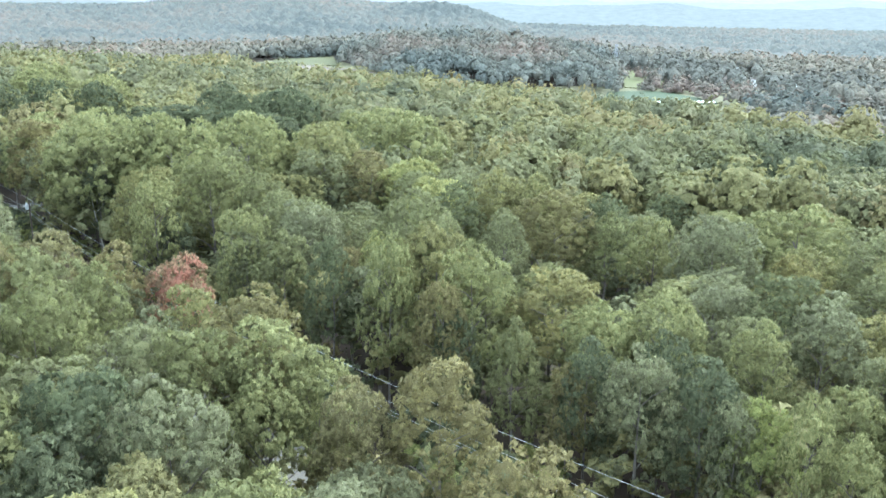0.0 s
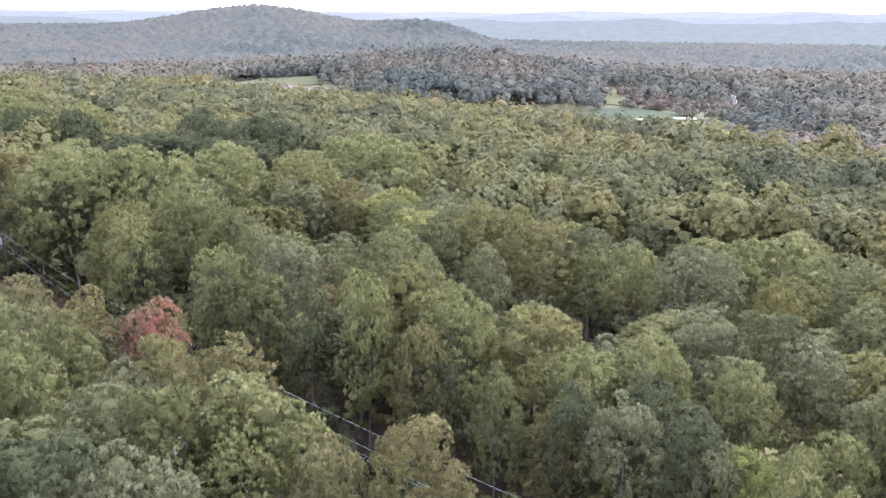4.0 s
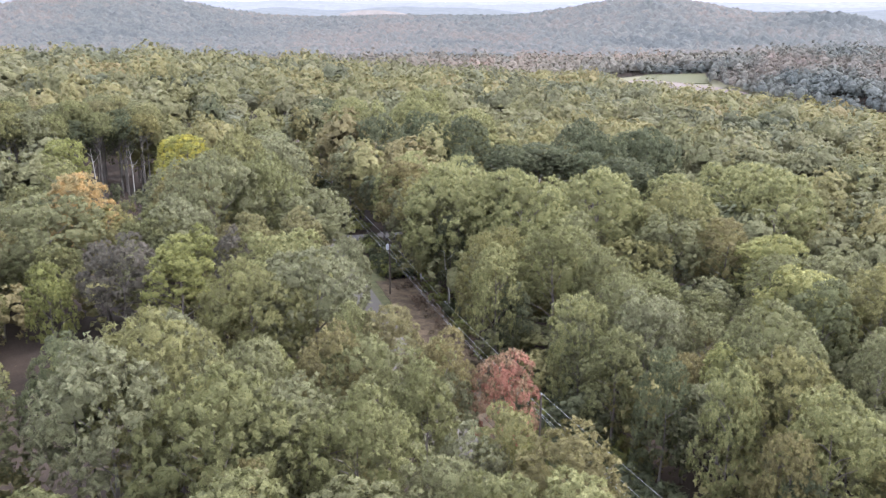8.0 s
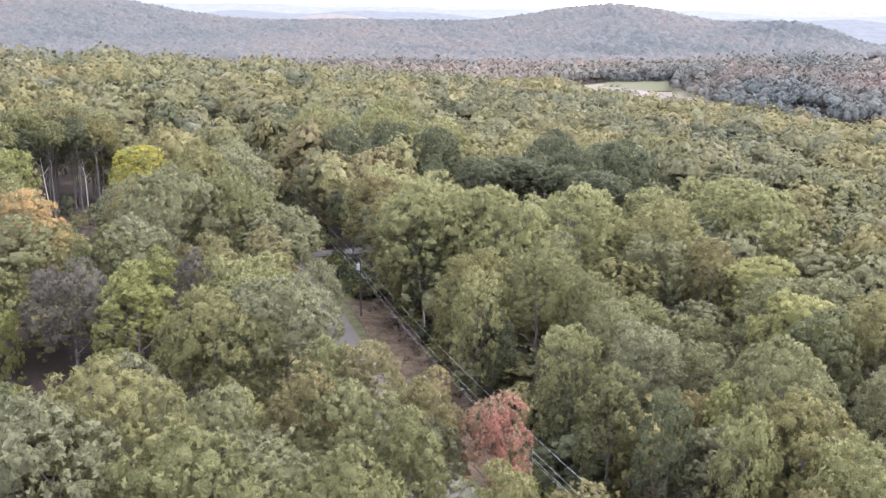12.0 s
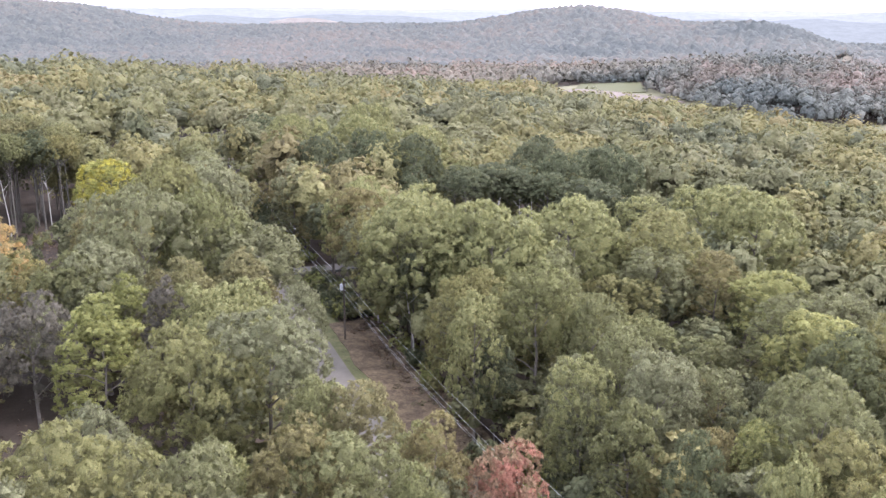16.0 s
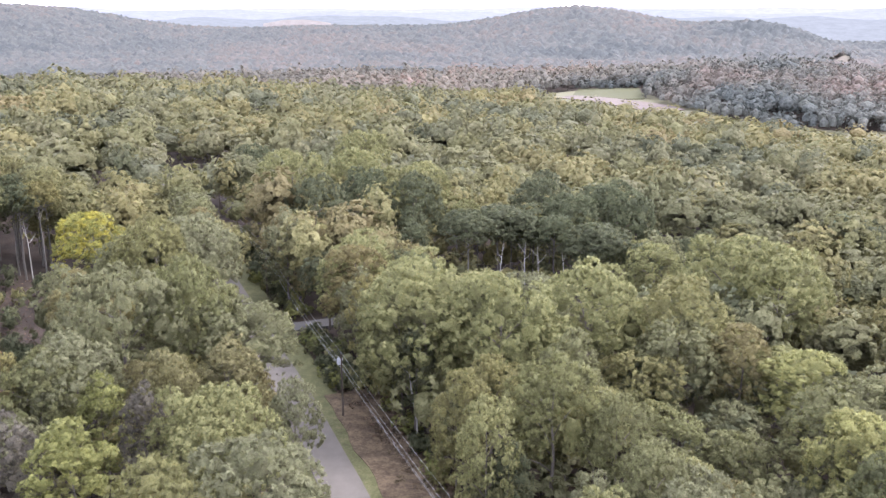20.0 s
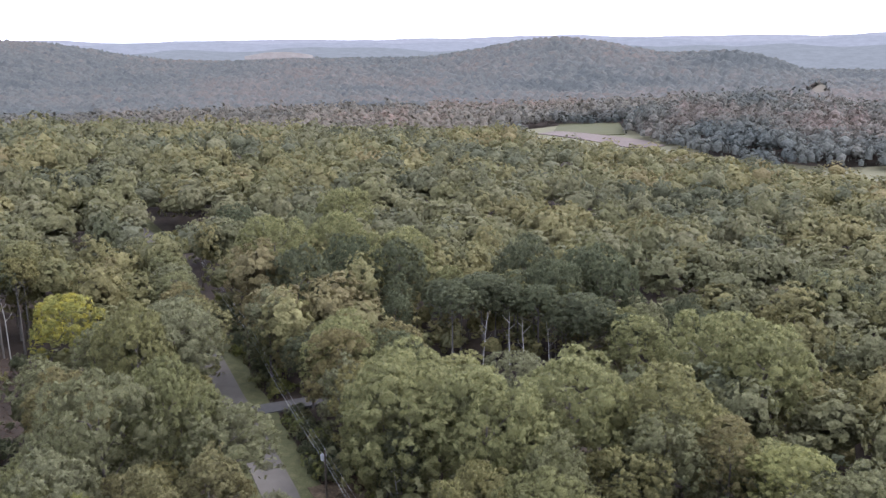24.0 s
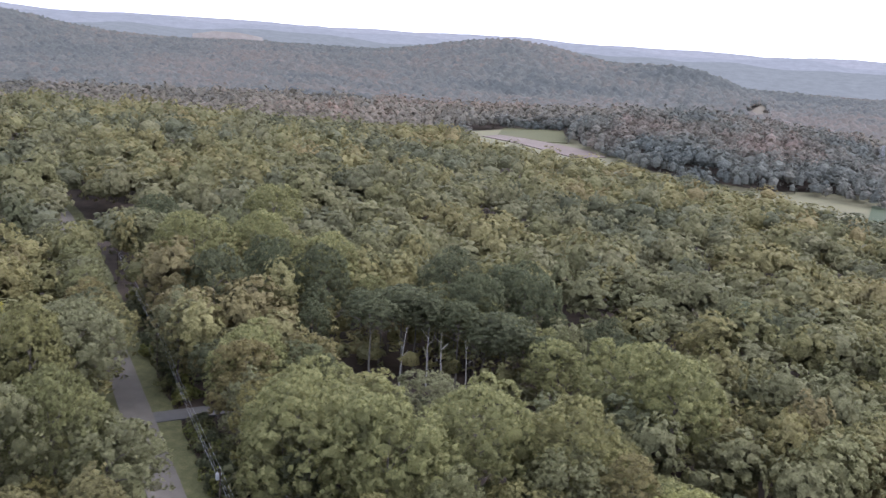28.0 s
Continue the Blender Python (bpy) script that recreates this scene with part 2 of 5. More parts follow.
EARTH = surface("bare_pale_earth", [(0.3, (0.07, 0.054, 0.045)), (0.7, (0.125, 0.1, 0.085))], 0.03, 0.95, 0, 0.4)
POLE_WOOD = surface("pole_wood", [(0.3, (0.05, 0.038, 0.03)), (0.7, (0.11, 0.09, 0.075))], 1.5, 0.9, 0.3, 12.0)
STEEL = surface("grey_enamel", [(0.3, (0.27, 0.28, 0.285)), (0.7, (0.37, 0.375, 0.38))], 2.0, 0.4, 0, 9.0, 0.5)
WIRE = surface("weathered_aluminium", [(0.3, (0.27, 0.27, 0.27)), (0.7, (0.38, 0.38, 0.38))], 2.0, 0.5, 0, 9.0, 0.5, metal=0.4)
GALVANISED = surface("galvanised_steel", [(0.3, (0.16, 0.165, 0.175)), (0.7, (0.24, 0.245, 0.255))], 1.0, 0.6, 0, 6.0, 0.4)
WHITE = surface("white_metal_roof", [(0.3, (0.7, 0.71, 0.73)), (0.7, (0.82, 0.82, 0.83))], 0.2, 0.5, 0, 2.0)
SIDING = surface("pale_siding", [(0.3, (0.45, 0.44, 0.42)), (0.7, (0.62, 0.61, 0.58))], 0.3, 0.8, 0, 3.0)
ROOFING = surface("grey_shingles", [(0.3, (0.12, 0.12, 0.125)), (0.7, (0.2, 0.2, 0.2))], 0.5, 0.9, 0, 4.0)
DARKGLASS = surface("dark_window_glass", [(0.3, (0.03, 0.033, 0.04)), (0.7, (0.05, 0.053, 0.06))], 0.5, 0.1, 0, 4.0, 0.5)


# ---- plan: the road and the pole line run from (-83.2, 153.7) along ALONG; ACROSS points to the valley side ----
P0, ALONG, ACROSS = np.array((-83.2, 153.7)), np.array((-0.68, 0.733)), np.array((0.733, 0.68))


def plan(s, n):
    return P0 + s * ALONG + n * ACROSS


def sn(x, y):
    dx, dy = x - P0[0], y - P0[1]
    return dx * ALONG[0] + dy * ALONG[1], dx * ACROSS[0] + dy * ACROSS[1]


def bump_at(x, y, cx, cy, sx, sy, h):
    return h * np.exp(-0.5 * (((x - cx) / sx) ** 2 + ((y - cy) / sy) ** 2))


def ground(x, y):
    """Height of the ground: a broad ridge along the road, a valley beyond it and wooded hills."""
    x, y = np.asarray(x, float), np.asarray(y, float)
    s, n = sn(x, y)
    z = -33 * np.tanh(np.clip(n - 12, 0, None) / 300) ** 1.2
    left = np.clip(-n - 14, 0, None)
    z = z + 5.0 * np.tanh(left / 45) - 30 * (1 - np.exp(-0.5 * (np.clip(left - 120, 0, None) / 260) ** 2))
    fall = np.clip((s - 480) / 380, 0, 1)
    z = z + (-27 - z) * fall * fall * (3 - 2 * fall)
    z = z + 0.8 * np.sin(x / 37 + 1) * np.sin(y / 43) * np.clip(np.abs(n) / 60 - 0.4, 0, 1)
    z = z + bump_at(x, y, -30, 1010, 140, 130, 25) + bump_at(x, y, -470, 2040, 165, 260, 68) + bump_at(x, y, -80, 1930, 90, 150, 44)
    z = z + bump_at(x, y, -1770, 1640, 210, 300, 92) + bump_at(x, y, -1030, 1940, 380, 260, 42) + bump_at(x, y, -700, 2500, 500, 300, 12) + bump_at(x, y, -250, 1930, 120, 150, 14)
    return z


# ---- helpers for things ----
def mesh_of(name, verts, faces, mat, smooth=False):
    me = bpy.data.meshes.new(name)
    me.from_pydata([tuple(v) for v in verts], [], faces)
    me.materials.append(mat)
    if smooth:
        me.polygons.foreach_set("use_smooth", [True] * len(me.polygons))
    me.update()
    return me


def numpy_mesh(name, verts, tris, quads, mat, tint=None, normals=None):
    """A mesh from arrays: verts (n, 3), tris (a, 3), quads (b, 4), and the way each vertex faces."""
    me = bpy.data.meshes.new(name)
    a, b = len(tris), len(quads)
    me.vertices.add(len(verts))
    me.vertices.foreach_set("co", np.ascontiguousarray(verts, np.float32).ravel())
    me.loops.add(3 * a + 4 * b)
    me.loops.foreach_set("vertex_index", np.concatenate((np.asarray(tris).ravel(), np.asarray(quads).ravel())).astype(np.int32))
    me.polygons.add(a + b)
    me.polygons.foreach_set("loop_start", np.concatenate((np.arange(a) * 3, 3 * a + np.arange(b) * 4)).astype(np.int32))
    me.polygons.foreach_set("use_smooth", np.concatenate((np.ones(a, bool), np.zeros(b, bool))))
    me.materials.append(mat)
    if tint is not None:
        me.attributes.new("tint", "FLOAT", "POINT").data.foreach_set("value", np.asarray(tint, np.float32))
    me.update()
    if normals is not None:
        me.normals_split_custom_set_from_vertices(np.asarray(normals, np.float32))
    return me


def part(name, bm, mat, parent, label=""):
    me = bpy.data.meshes.new(name)
    bm.to_mesh(me)
    bm.free()
    me.materials.append(mat)
    ob = new(name, me)
    ob.parent = parent
    return tagged(ob, label)


def box_bm(bm, c, size, turn=0.0, bevel=0.0):
    m = Matrix.Translation(c) @ Matrix.Rotation(turn, 4, "Z") @ Matrix.Diagonal((*size, 1))
    g = bmesh.ops.create_cube(bm, size=1, matrix=m)
    if bevel:
        edges = list({e for v in g["verts"] for e in v.link_edges})
        bmesh.ops.bevel(bm, geom=edges, offset=bevel, segments=2, affect="EDGES")


def tube(bm, points, radii, seg=8):
    """A tapered tube through points."""
    rings = []
    for k, p in enumerate(points):
        p = Vector(p)
        d = (Vector(points[min(k + 1, len(points) - 1)]) - Vector(points[max(k - 1, 0)])).normalized()
        u = d.orthogonal().normalized()
        w = d.cross(u)
        rings.append([bm.verts.new(p + radii[k] * (u * math.cos(q) + w * math.sin(q))) for q in (2 * math.pi * j / seg for j in range(seg))])
    for r0, r1 in zip(rings, rings[1:]):
        for j in range(seg):
            bm.faces.new((r0[j], r0[(j + 1) % seg], r1[(j + 1) % seg], r1[j]))
    bm.faces.new(rings[0][::-1])
    bm.faces.new(rings[-1])


# ---- ground, road, verges and fields ----
def spread(lo, hi, fine_lo, fine_hi, step):
    core = np.arange(fine_lo, fine_hi + step, step)
    out, g = [], step
    v = core[-1]
    while v < hi:
        g = min(g * 1.13, 220)
        v = min(v + g, hi)
        out.append(v)
    back, g, v = [], step, core[0]
    while v > lo:
        g = min(g * 1.13, 220)
        v = max(v - g, lo)
        back.append(v)
    return np.concatenate((back[::-1], core, out))


gx, gy = spread(-4700, 4700, -260, 90, 4.0), spread(-600, 4700, 0, 340, 4.0)
GX, GY = np.meshgrid(gx, gy)
gv = np.stack((GX, GY, ground(GX, GY)), -1).reshape(-1, 3)
ii = np.arange(len(gx) - 1)[None] + np.arange(len(gy) - 1)[:, None] * len(gx)
gq = np.stack((ii, ii + 1, ii + len(gx) + 1, ii + len(gx)), -1).reshape(-1, 4)
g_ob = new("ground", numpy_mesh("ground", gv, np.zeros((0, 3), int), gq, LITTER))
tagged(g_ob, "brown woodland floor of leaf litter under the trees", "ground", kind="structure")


def strip(name, mat, stations, lift, cross=4, wobble=0.0, seed=1):
    """A ribbon on the ground: stations of (s, n from, n to)."""
    verts, faces = [], []
    for k, (s, a, b) in enumerate(stations):
        for j in range(cross + 1):
            f = j / cross
            e = wobble * noise.noise((s * 0.13, f * 9.0, seed)) if j in (0, cross) else 0.0
            x, y = plan(s, a + (b - a) * f + e)
            verts.append((x, y, float(ground(x, y)) + lift))
    for k in range(len(stations) - 1):
        for j in range(cross):
            i = k * (cross + 1) + j
            faces.append((i, i + cross + 1, i + cross + 2, i + 1))
    me = mesh_of(name, verts, faces, mat)
    ob = new(name, me)
    sol = ob.modifiers.new("edge", "SOLIDIFY")
    sol.thickness, sol.offset = lift + 0.25, -1
    return ob


def bend(s):
    """The road and the line swing towards the valley before the straight."""
    return 0.12 * max(-58 - s, 0)


def road_right(s):
    return -3.0 - 0.026 * max(s - 10, 0) - 0.08 * max(s - 235, 0) + bend(s)


tagged(strip("verge", VERGE, [(s, road_right(s) - 9.5, road_right(s) + 4.2) for s in range(-240, 430, 3)], 0.08, 4, 1.2), "dry olive grass verge beside the road", "verge", kind="structure")
tagged(strip("cleared_strip", SLASH, [(s, road_right(s) + 1.9, 9.0 + bend(s)) for s in range(-75, 12, 3)], 0.12, 6, 0.9, 5), "cleared brown earth with cut brush under the power line", "cleared ground", kind="structure")
tagged(strip("road", ASPHALT, [(s, road_right(s) - 6.0, road_right(s)) for s in range(-240, 430, 3)], 0.16, 4, 0.15, 3), "worn grey asphalt country road", "road", kind="structure")

# ---- trees ----
_b = bmesh.new()
bmesh.ops.create_icosphere(_b, subdivisions=1, radius=1.0)
ICO_V = np.array([v.co[:] for v in _b.verts])
ICO_F = np.array([[v.index for v in f.verts] for f in _b.faces])
_b.free()


NO_QUADS, NO_TRIS = np.zeros((0, 4), int), np.zeros((0, 3), int)


def spray_arrays(g, p, nrm, size):
    """Leaf sprays at p facing along nrm: small folded leaves of uneven length and width, two triangles each."""
    n = len(p)
    nrm = nrm / np.linalg.norm(nrm, axis=1, keepdims=True)
    t = np.cross(nrm, g.normal(size=(n, 3)))
    t /= np.linalg.norm(t, axis=1, keepdims=True)
    u = np.cross(nrm, t)
    z = size * g.uniform(0.65, 1.4, (n, 1))
    ln, w0, w1, f0, f1 = (g.uniform(lo, hi, (n, 1)) for lo, hi in ((0.9, 1.3), (0.6, 1.1), (0.6, 1.1), (0.1, 0.6), (0.1, 0.6)))
    q = np.stack((p - t * z * ln, p + z * (u * w0 - nrm * f0 + t * g.uniform(-0.4, 0.4, (n, 1))), p + t * z * ln - nrm * z * 0.2, p - z * (u * w1 + nrm * f1)), 1)
    k = np.arange(n)[:, None, None] * 4
    return q.reshape(-1, 3), (k + np.array(((0, 1, 2), (0, 2, 3)))[None]).reshape(-1, 3)


def unit(v):
    return v / np.linalg.norm(v, axis=-1, keepdims=True)


def leaf_arrays(g, p, nrm, size):
    """Small tufts of leaves at p lying along the leafy surface: one uneven triangle each."""
    n = len(p)
    t = unit(np.cross(nrm, g.normal(size=(n, 3))))
    u = np.cross(nrm, t)
    q = []
    for k in range(3):
        a = 2.094 * k + g.uniform(-0.5, 0.5, (n, 1))
        q.append(p + size * g.uniform(0.6, 1.45, (n, 1)) * (t * np.cos(a) + u * np.sin(a) - nrm * g.uniform(-0.15, 0.3, (n, 1))))
    return np.stack(q, 1).reshape(-1, 3), np.arange(3 * n).reshape(-1, 3)


def crown_arrays(seed, radius, top, low, lobes, leaves, size, shape="dome", fill=0.46, single=False, gather=0.2, upward=0.0, rough=1.3):
    """A crown of leafy lobes, each a rounded body under tufts of leaves: verts, tris and the way that each vertex faces."""
    g = np.random.RandomState(seed)
    half, mid = (top - low) / 2, (top + low) / 2
    k = np.arange(lobes)
    up = np.clip(1 - 1.5 * (k + 0.4) / lobes + g.uniform(-0.08, 0.08, lobes), -0.6, 1)
    a = k * 2.39996 + g.uniform(-0.5, 0.5, lobes)
    d = np.stack((np.sqrt(1 - up ** 2) * np.cos(a), np.sqrt(1 - up ** 2) * np.sin(a), up), -1)
    r = np.minimum(radius * (1.85 if rough > 1 else 2.15) / math.sqrt(lobes) * g.uniform(0.72, 1.22, lobes), 0.8 * half)
    reach = np.stack((radius - 0.9 * r, radius - 0.9 * r, half - 0.75 * r), -1)
    c = d * reach * g.uniform(0.88, 1.06, (lobes, 1)) * (1 + 0.12 * np.sin(2 * a + g.uniform(0, 6)))[:, None]
    if shape == "cone":
        c[:, :2] *= (1.05 - 0.5 * (c[:, 2:] / half + 1))
        r = r * (1.1 - 0.3 * (c[:, 2] / half + 1))
    flat = np.array((1, 1, 0.82))
    if fill == 0:
        body, f, face = np.zeros((0, 3)), np.zeros((0, 3), int), np.zeros((0, 3))
    elif single:
        f = ICO_F[ICO_V[ICO_F].mean(1)[:, 2] > -0.6]
        body = ICO_V * (radius, radius, half) * fill * (1 + g.uniform(-0.14, 0.14, (len(ICO_V), 1)))
        face = unit(ICO_V / (radius, radius, half))
    else:
        f = (ICO_F[ICO_V[ICO_F].mean(1)[:, 2] > -0.4][None] + (k * len(ICO_V))[:, None, None]).reshape(-1, 3)
        body = (c[:, None] + ICO_V[None] * (r * fill)[:, None, None] * flat * (1 + g.uniform(-0.2, 0.2, (lobes, len(ICO_V), 1)))).reshape(-1, 3)
        face = unit((0.9 - 0.7 * min(gather, 1.0)) * ICO_V[None] + (0.4 + gather) * d[:, None]).reshape(-1, 3)
    if leaves:
        # florets on the lobes, then leaves on the florets
        many = max(leaves // 3, 24)
        w = r ** 2 * (1.25 + d[:, 2])
        pick = g.choice(lobes, many, p=w / w.sum())
        e = unit(g.normal(size=(many, 3)) + 0.75 * d[pick] + (0, 0, 0.3))
        p = c[pick] + e * (r[pick] * g.uniform(0.86, 1.06, many) * np.where(g.random_sample(many) < 0.1, 1.14, 1.0))[:, None] * flat
        deep = np.linalg.norm((p[:, None] - c[None]) / flat, axis=2) / r[None]
        deep[np.arange(many), pick] = 9
        ok = np.nonzero(deep.min(1) > 0.82)[0][:max(leaves // 6, 4)]
        p, e, out = p[ok], e[ok], d[pick[ok]]
        j = g.randint(0, len(p), leaves)
        e2 = unit(g.normal(size=(leaves, 3)) + 1.0 * e[j] + (0, 0, 0.35))
        p2 = p[j] + e2 * (rough * size * g.uniform(0.5, 1.15, leaves))[:, None]
        way = unit(0.6 * rough * e2 + 0.4 * e[j] + gather * out[j] + g.normal(0, 0.15, p2.shape))
        lie = way + (0, 0, upward) if rough < 1 else e2
        q, leaf = leaf_arrays(g, p2, unit(lie + g.normal(0, 0.3 * rough, p2.shape)), size)
        f = np.concatenate((f, leaf + len(body)))
        body, face = np.concatenate((body, q)), np.concatenate((face, np.repeat(way, 3, 0)))
    return body + (0, 0, mid), f, unit(face + (0, 0, upward))


def trunk_bm(seed, height, girth, limbs=5, first=0.38):
    rng = random.Random(seed)
    bm = bmesh.new()
    lean = (rng.uniform(-0.04, 0.04), rng.uniform(-0.04, 0.04))
    pts = [(lean[0] * z + 0.12 * math.sin(z * 0.7 + seed), lean[1] * z + 0.12 * math.cos(z * 0.6 + seed), z) for z in (-0.4, 0.5, height * 0.25, height * 0.5, height * 0.72, height * 0.9)]
    tube(bm, pts, [girth * k for k in (1.5, 1.05, 0.85, 0.62, 0.36, 0.1)], 7)
    for k in range(limbs):
        f = first + (0.8 - first) * (k + rng.random()) / limbs
        z, a, ln = height * f, rng.uniform(0, 6.28), height * rng.uniform(0.14, 0.24)
        b0 = Vector((lean[0] * z, lean[1] * z, z))
        d = Vector((math.cos(a), math.sin(a), rng.uniform(0.5, 1.0)))
        tube(bm, [b0, b0 + d * ln * 0.5 + Vector((0, 0, 0.3)), b0 + d * ln], [girth * 0.34, girth * 0.22, 0.03], 5)
    return bm


# shape: crown radius, top, lowest leaves, lobes, sprays, spray size, girth, outline
SHAPES = {
    "oak_a": (5.6, 21.5, 7.5, 30, 4000, 0.28, 0.28, "dome"), "oak_b": (5.0, 22.5, 8.0, 26, 3500, 0.28, 0.26, "dome"), "oak_c": (6.3, 20.5, 7.0, 34, 4500, 0.29, 0.3, "dome"),
    "oak_d": (4.6, 23.0, 7.5, 24, 3300, 0.28, 0.25, "dome"), "oak_e": (5.4, 19.5, 6.0, 30, 3800, 0.28, 0.27, "dome"), "wall": (5.6, 21.0, 1.8, 40, 4800, 0.29, 0.28, "dome"),
    "slim": (3.7, 20.0, 3.5, 26, 3000, 0.27, 0.2, "dome"), "small": (3.5, 12.0, 2.0, 20, 2200, 0.26, 0.14, "dome"), "high": (5.0, 22.0, 12.5, 24, 2900, 0.29, 0.24, "dome"), "broad": (7.4, 18.0, 5.0, 46, 5900, 0.29, 0.34, "dome"), "high_broad": (7.0, 19.5, 11.0, 36, 4100, 0.30, 0.28, "dome"), "wall_broad": (7.4, 19.0, 1.8, 54, 6300, 0.30, 0.34, "dome"), "lofty": (4.8, 24.0, 15.5, 24, 2700, 0.29, 0.25, "dome"), "pine": (4.2, 22.0, 5.0, 30, 2900, 0.29, 0.24, "cone"),
}
WORDS = {
    "oak": ("oak_tree", "tall oak with dull green leaves in the woodland"), "light": ("hickory_tree", "tall hickory with light yellowish green leaves in the woodland"), "dark": ("oak_tree", "tall oak with dark green or shade-darkened leaves in the woodland"),
    "grey": ("ash_tree", "broad tree with grey-green leaves in the woodland"), "pale": ("hickory_tree", "tall hickory with pale yellow-green leaves above the canopy"), "yellow": ("maple_tree", "bright yellow autumn maple beside a clearing"), "lime": ("young_maple", "young maple with bright yellow-green leaves"),
    "red": ("red_maple", "maple turning red and russet beside the road"), "orange": ("maple_tree", "maple turning orange among green trees"), "olive": ("oak_tree", "tall oak with brownish olive leaves"),
    "bronze": ("copper_beech", "rounded tree with purple-grey leaves"), "pine": ("pine_tree", "lone pale green pine above the woodland"),
}
MADE = {}


def tree(kind, shape, x, y, scale=1.0, turn=0.0, tall=1.0):
    """One tree, standing on the ground; the first of each kind and shape is built, the others are copies of it."""
    wide = {"high": "high_broad", "wall": "wall_broad"}.get(shape, "broad")
    if scale > 1.18 and shape != "pine" and shape != "slim":
        (r0, top0), (r1, top1) = SHAPES[shape][:2], SHAPES[wide][:2]
        if top0 * tall * r1 / (r0 * top1) < 1.2:
            shape, scale, tall = wide, scale * r0 / r1, top0 * tall * r1 / (r0 * top1)
    m = Matrix.Translation((x, y, float(ground(x, y)) - 0.05)) @ Matrix.Rotation(turn, 4, "Z") @ Matrix.Diagonal((scale, scale, scale * tall, 1))
    lite = math.hypot(x + 20, y - 35) > 118 and kind not in ("yellow", "orange", "red")
    if (kind, shape, lite) in MADE:
        return copy_thing(MADE[kind, shape, lite], m)
    r, top, low, lobes, leaves, size, girth, outline = SHAPES[shape]
    if lite:
        lobes, leaves, size = lobes * 5 // 6, leaves * 7 // 10, size * 1.17
    name, words = WORDS[kind]
    ob = new(name)
    tagged(ob, words, "tree", "trees of the woodland")
    seed = 11 + 7 * len(MADE)
    part("trunk", trunk_bm(seed, top * 0.9, girth, 6 if not shape.startswith(("high", "lofty")) else 8, 0.6 if shape.startswith(("high", "lofty")) else 0.38), PALE_BARK if shape.startswith(("high", "lofty")) else BARK, ob)
    v, t, way = crown_arrays(seed, r, top, low, lobes, leaves, size, outline)
    crown = new("crown", numpy_mesh("crown", v, t, NO_QUADS, LEAVES[kind], None, way))
    crown.parent = ob
    ob.matrix_basis = m
    MADE[kind, shape, lite] = ob
    return ob


CLEARINGS = [(-190, 165, 9), (-195, 175, 10), (-190, 185, 9), (-201, 160, 8), (-205, 180, 10), (-200, 192, 9), (-77, 71, 7), (-70, 196, 6), (-57, 193, 6), (-82, 204, 7), (-182, 170, 8), (-172, 176, 8), (-176, 187, 5), (-167, 160, 8), (-122, 124, 5), (-28, 83, 3.5), (-90, 102, 7), (-85, 91, 6), (-155, 152, 7), (-142, 140, 7), (-128, 130, 7), (-141, 161, 4), (-104, 94, 6), (-95, 87, 8), (-84, 78, 7), (-67, 212, 10), (-80, 217, 10), (-54, 208, 10), (-66, 222, 9), (-147, 165, 6), (-140, 158, 5), (22, 122, 5), (19, 116, 4)]


def open_ground(x, y, r):
    """Whether a trunk at x, y with a crown of radius r would stand in the corridor, a clearing or a drive."""
    s, n = sn(x, y)
    left = bend(s) - 10.5 if s < -82 else -18.0 if s < -40 else -14.8 if s < 45 else -11.0
    right = bend(s) + 9.0 if s < -60 else 6.5 if s < 15 else 5.5 if s < 48 else 2.0
    if -260 < s < 125 and left < n < right:
        return True
    if 125 <= s < 190 and road_right(s) - 6.0 - 0.1 * r < n < road_right(s) + 0.3 * r:
        return True
    if 190 <= s < 390 and road_right(s) - 6.5 - 0.1 * r < n < road_right(s) - 0.5 + 0.3 * r:
        return True
    if 198 < s < 224 and -18 < n < 17:
        return True
    if 42 < s < 49 and -2 < n < 18:
        return True
    return any((x - a) ** 2 + (y - b) ** 2 < (c + 0.45 * r) ** 2 for a, b, c in CLEARINGS)


taken = []


def plant(kind, shape, x, y, scale, tall):
    """A tree that stands out from the canopy; beside the cleared strip its leaves reach the ground."""
    s, n = sn(x, y)
    if 1 < n - bend(s) < 16 and -175 < s < 130 and shape.startswith("oak"):
        (r0, top0), (r1, top1) = SHAPES[shape][:2], SHAPES["wall"][:2]
        shape, scale, tall = "wall", scale * r0 / r1, top0 * tall * r1 / (r0 * top1)
    tree(kind, shape, x, y, scale, 1.7 * len(taken), tall)
    taken.append((x, y, SHAPES[shape][0] * scale))


# kind shape t x y width
# foreground left of the road
plant("grey", "oak_b", -20.0, 52.7, 0.85, 1.16)
plant("dark", "oak_c", -27.2, 55.1, 0.85, 1.20)
plant("oak", "oak_a", -27.8, 65.2, 0.81, 1.20)
plant("oak", "oak_b", -22.1, 64.2, 0.82, 1.20)
plant("light", "oak_d", -16.8, 66.8, 0.97, 1.00)
plant("light", "oak_b", -12.7, 67.6, 0.72, 1.20)
plant("dark", "oak_e", -26.5, 48.2, 0.82, 1.20)
plant("light", "oak_e", -13.4, 50.9, 0.72, 1.20)
plant("light", "oak_e", -9.7, 52.9, 0.72, 1.20)
plant("grey", "oak_e", -6.6, 54.0, 0.72, 1.20)
plant("olive", "slim", -9.6, 59.2, 0.72, 1.20)
plant("olive", "oak_d", -2.0, 59.2, 0.94, 1.03)
plant("light", "oak_e", -57.6, 101.4, 0.86, 1.20)
plant("oak", "oak_a", -50.2, 96.0, 1.0, 1.00)
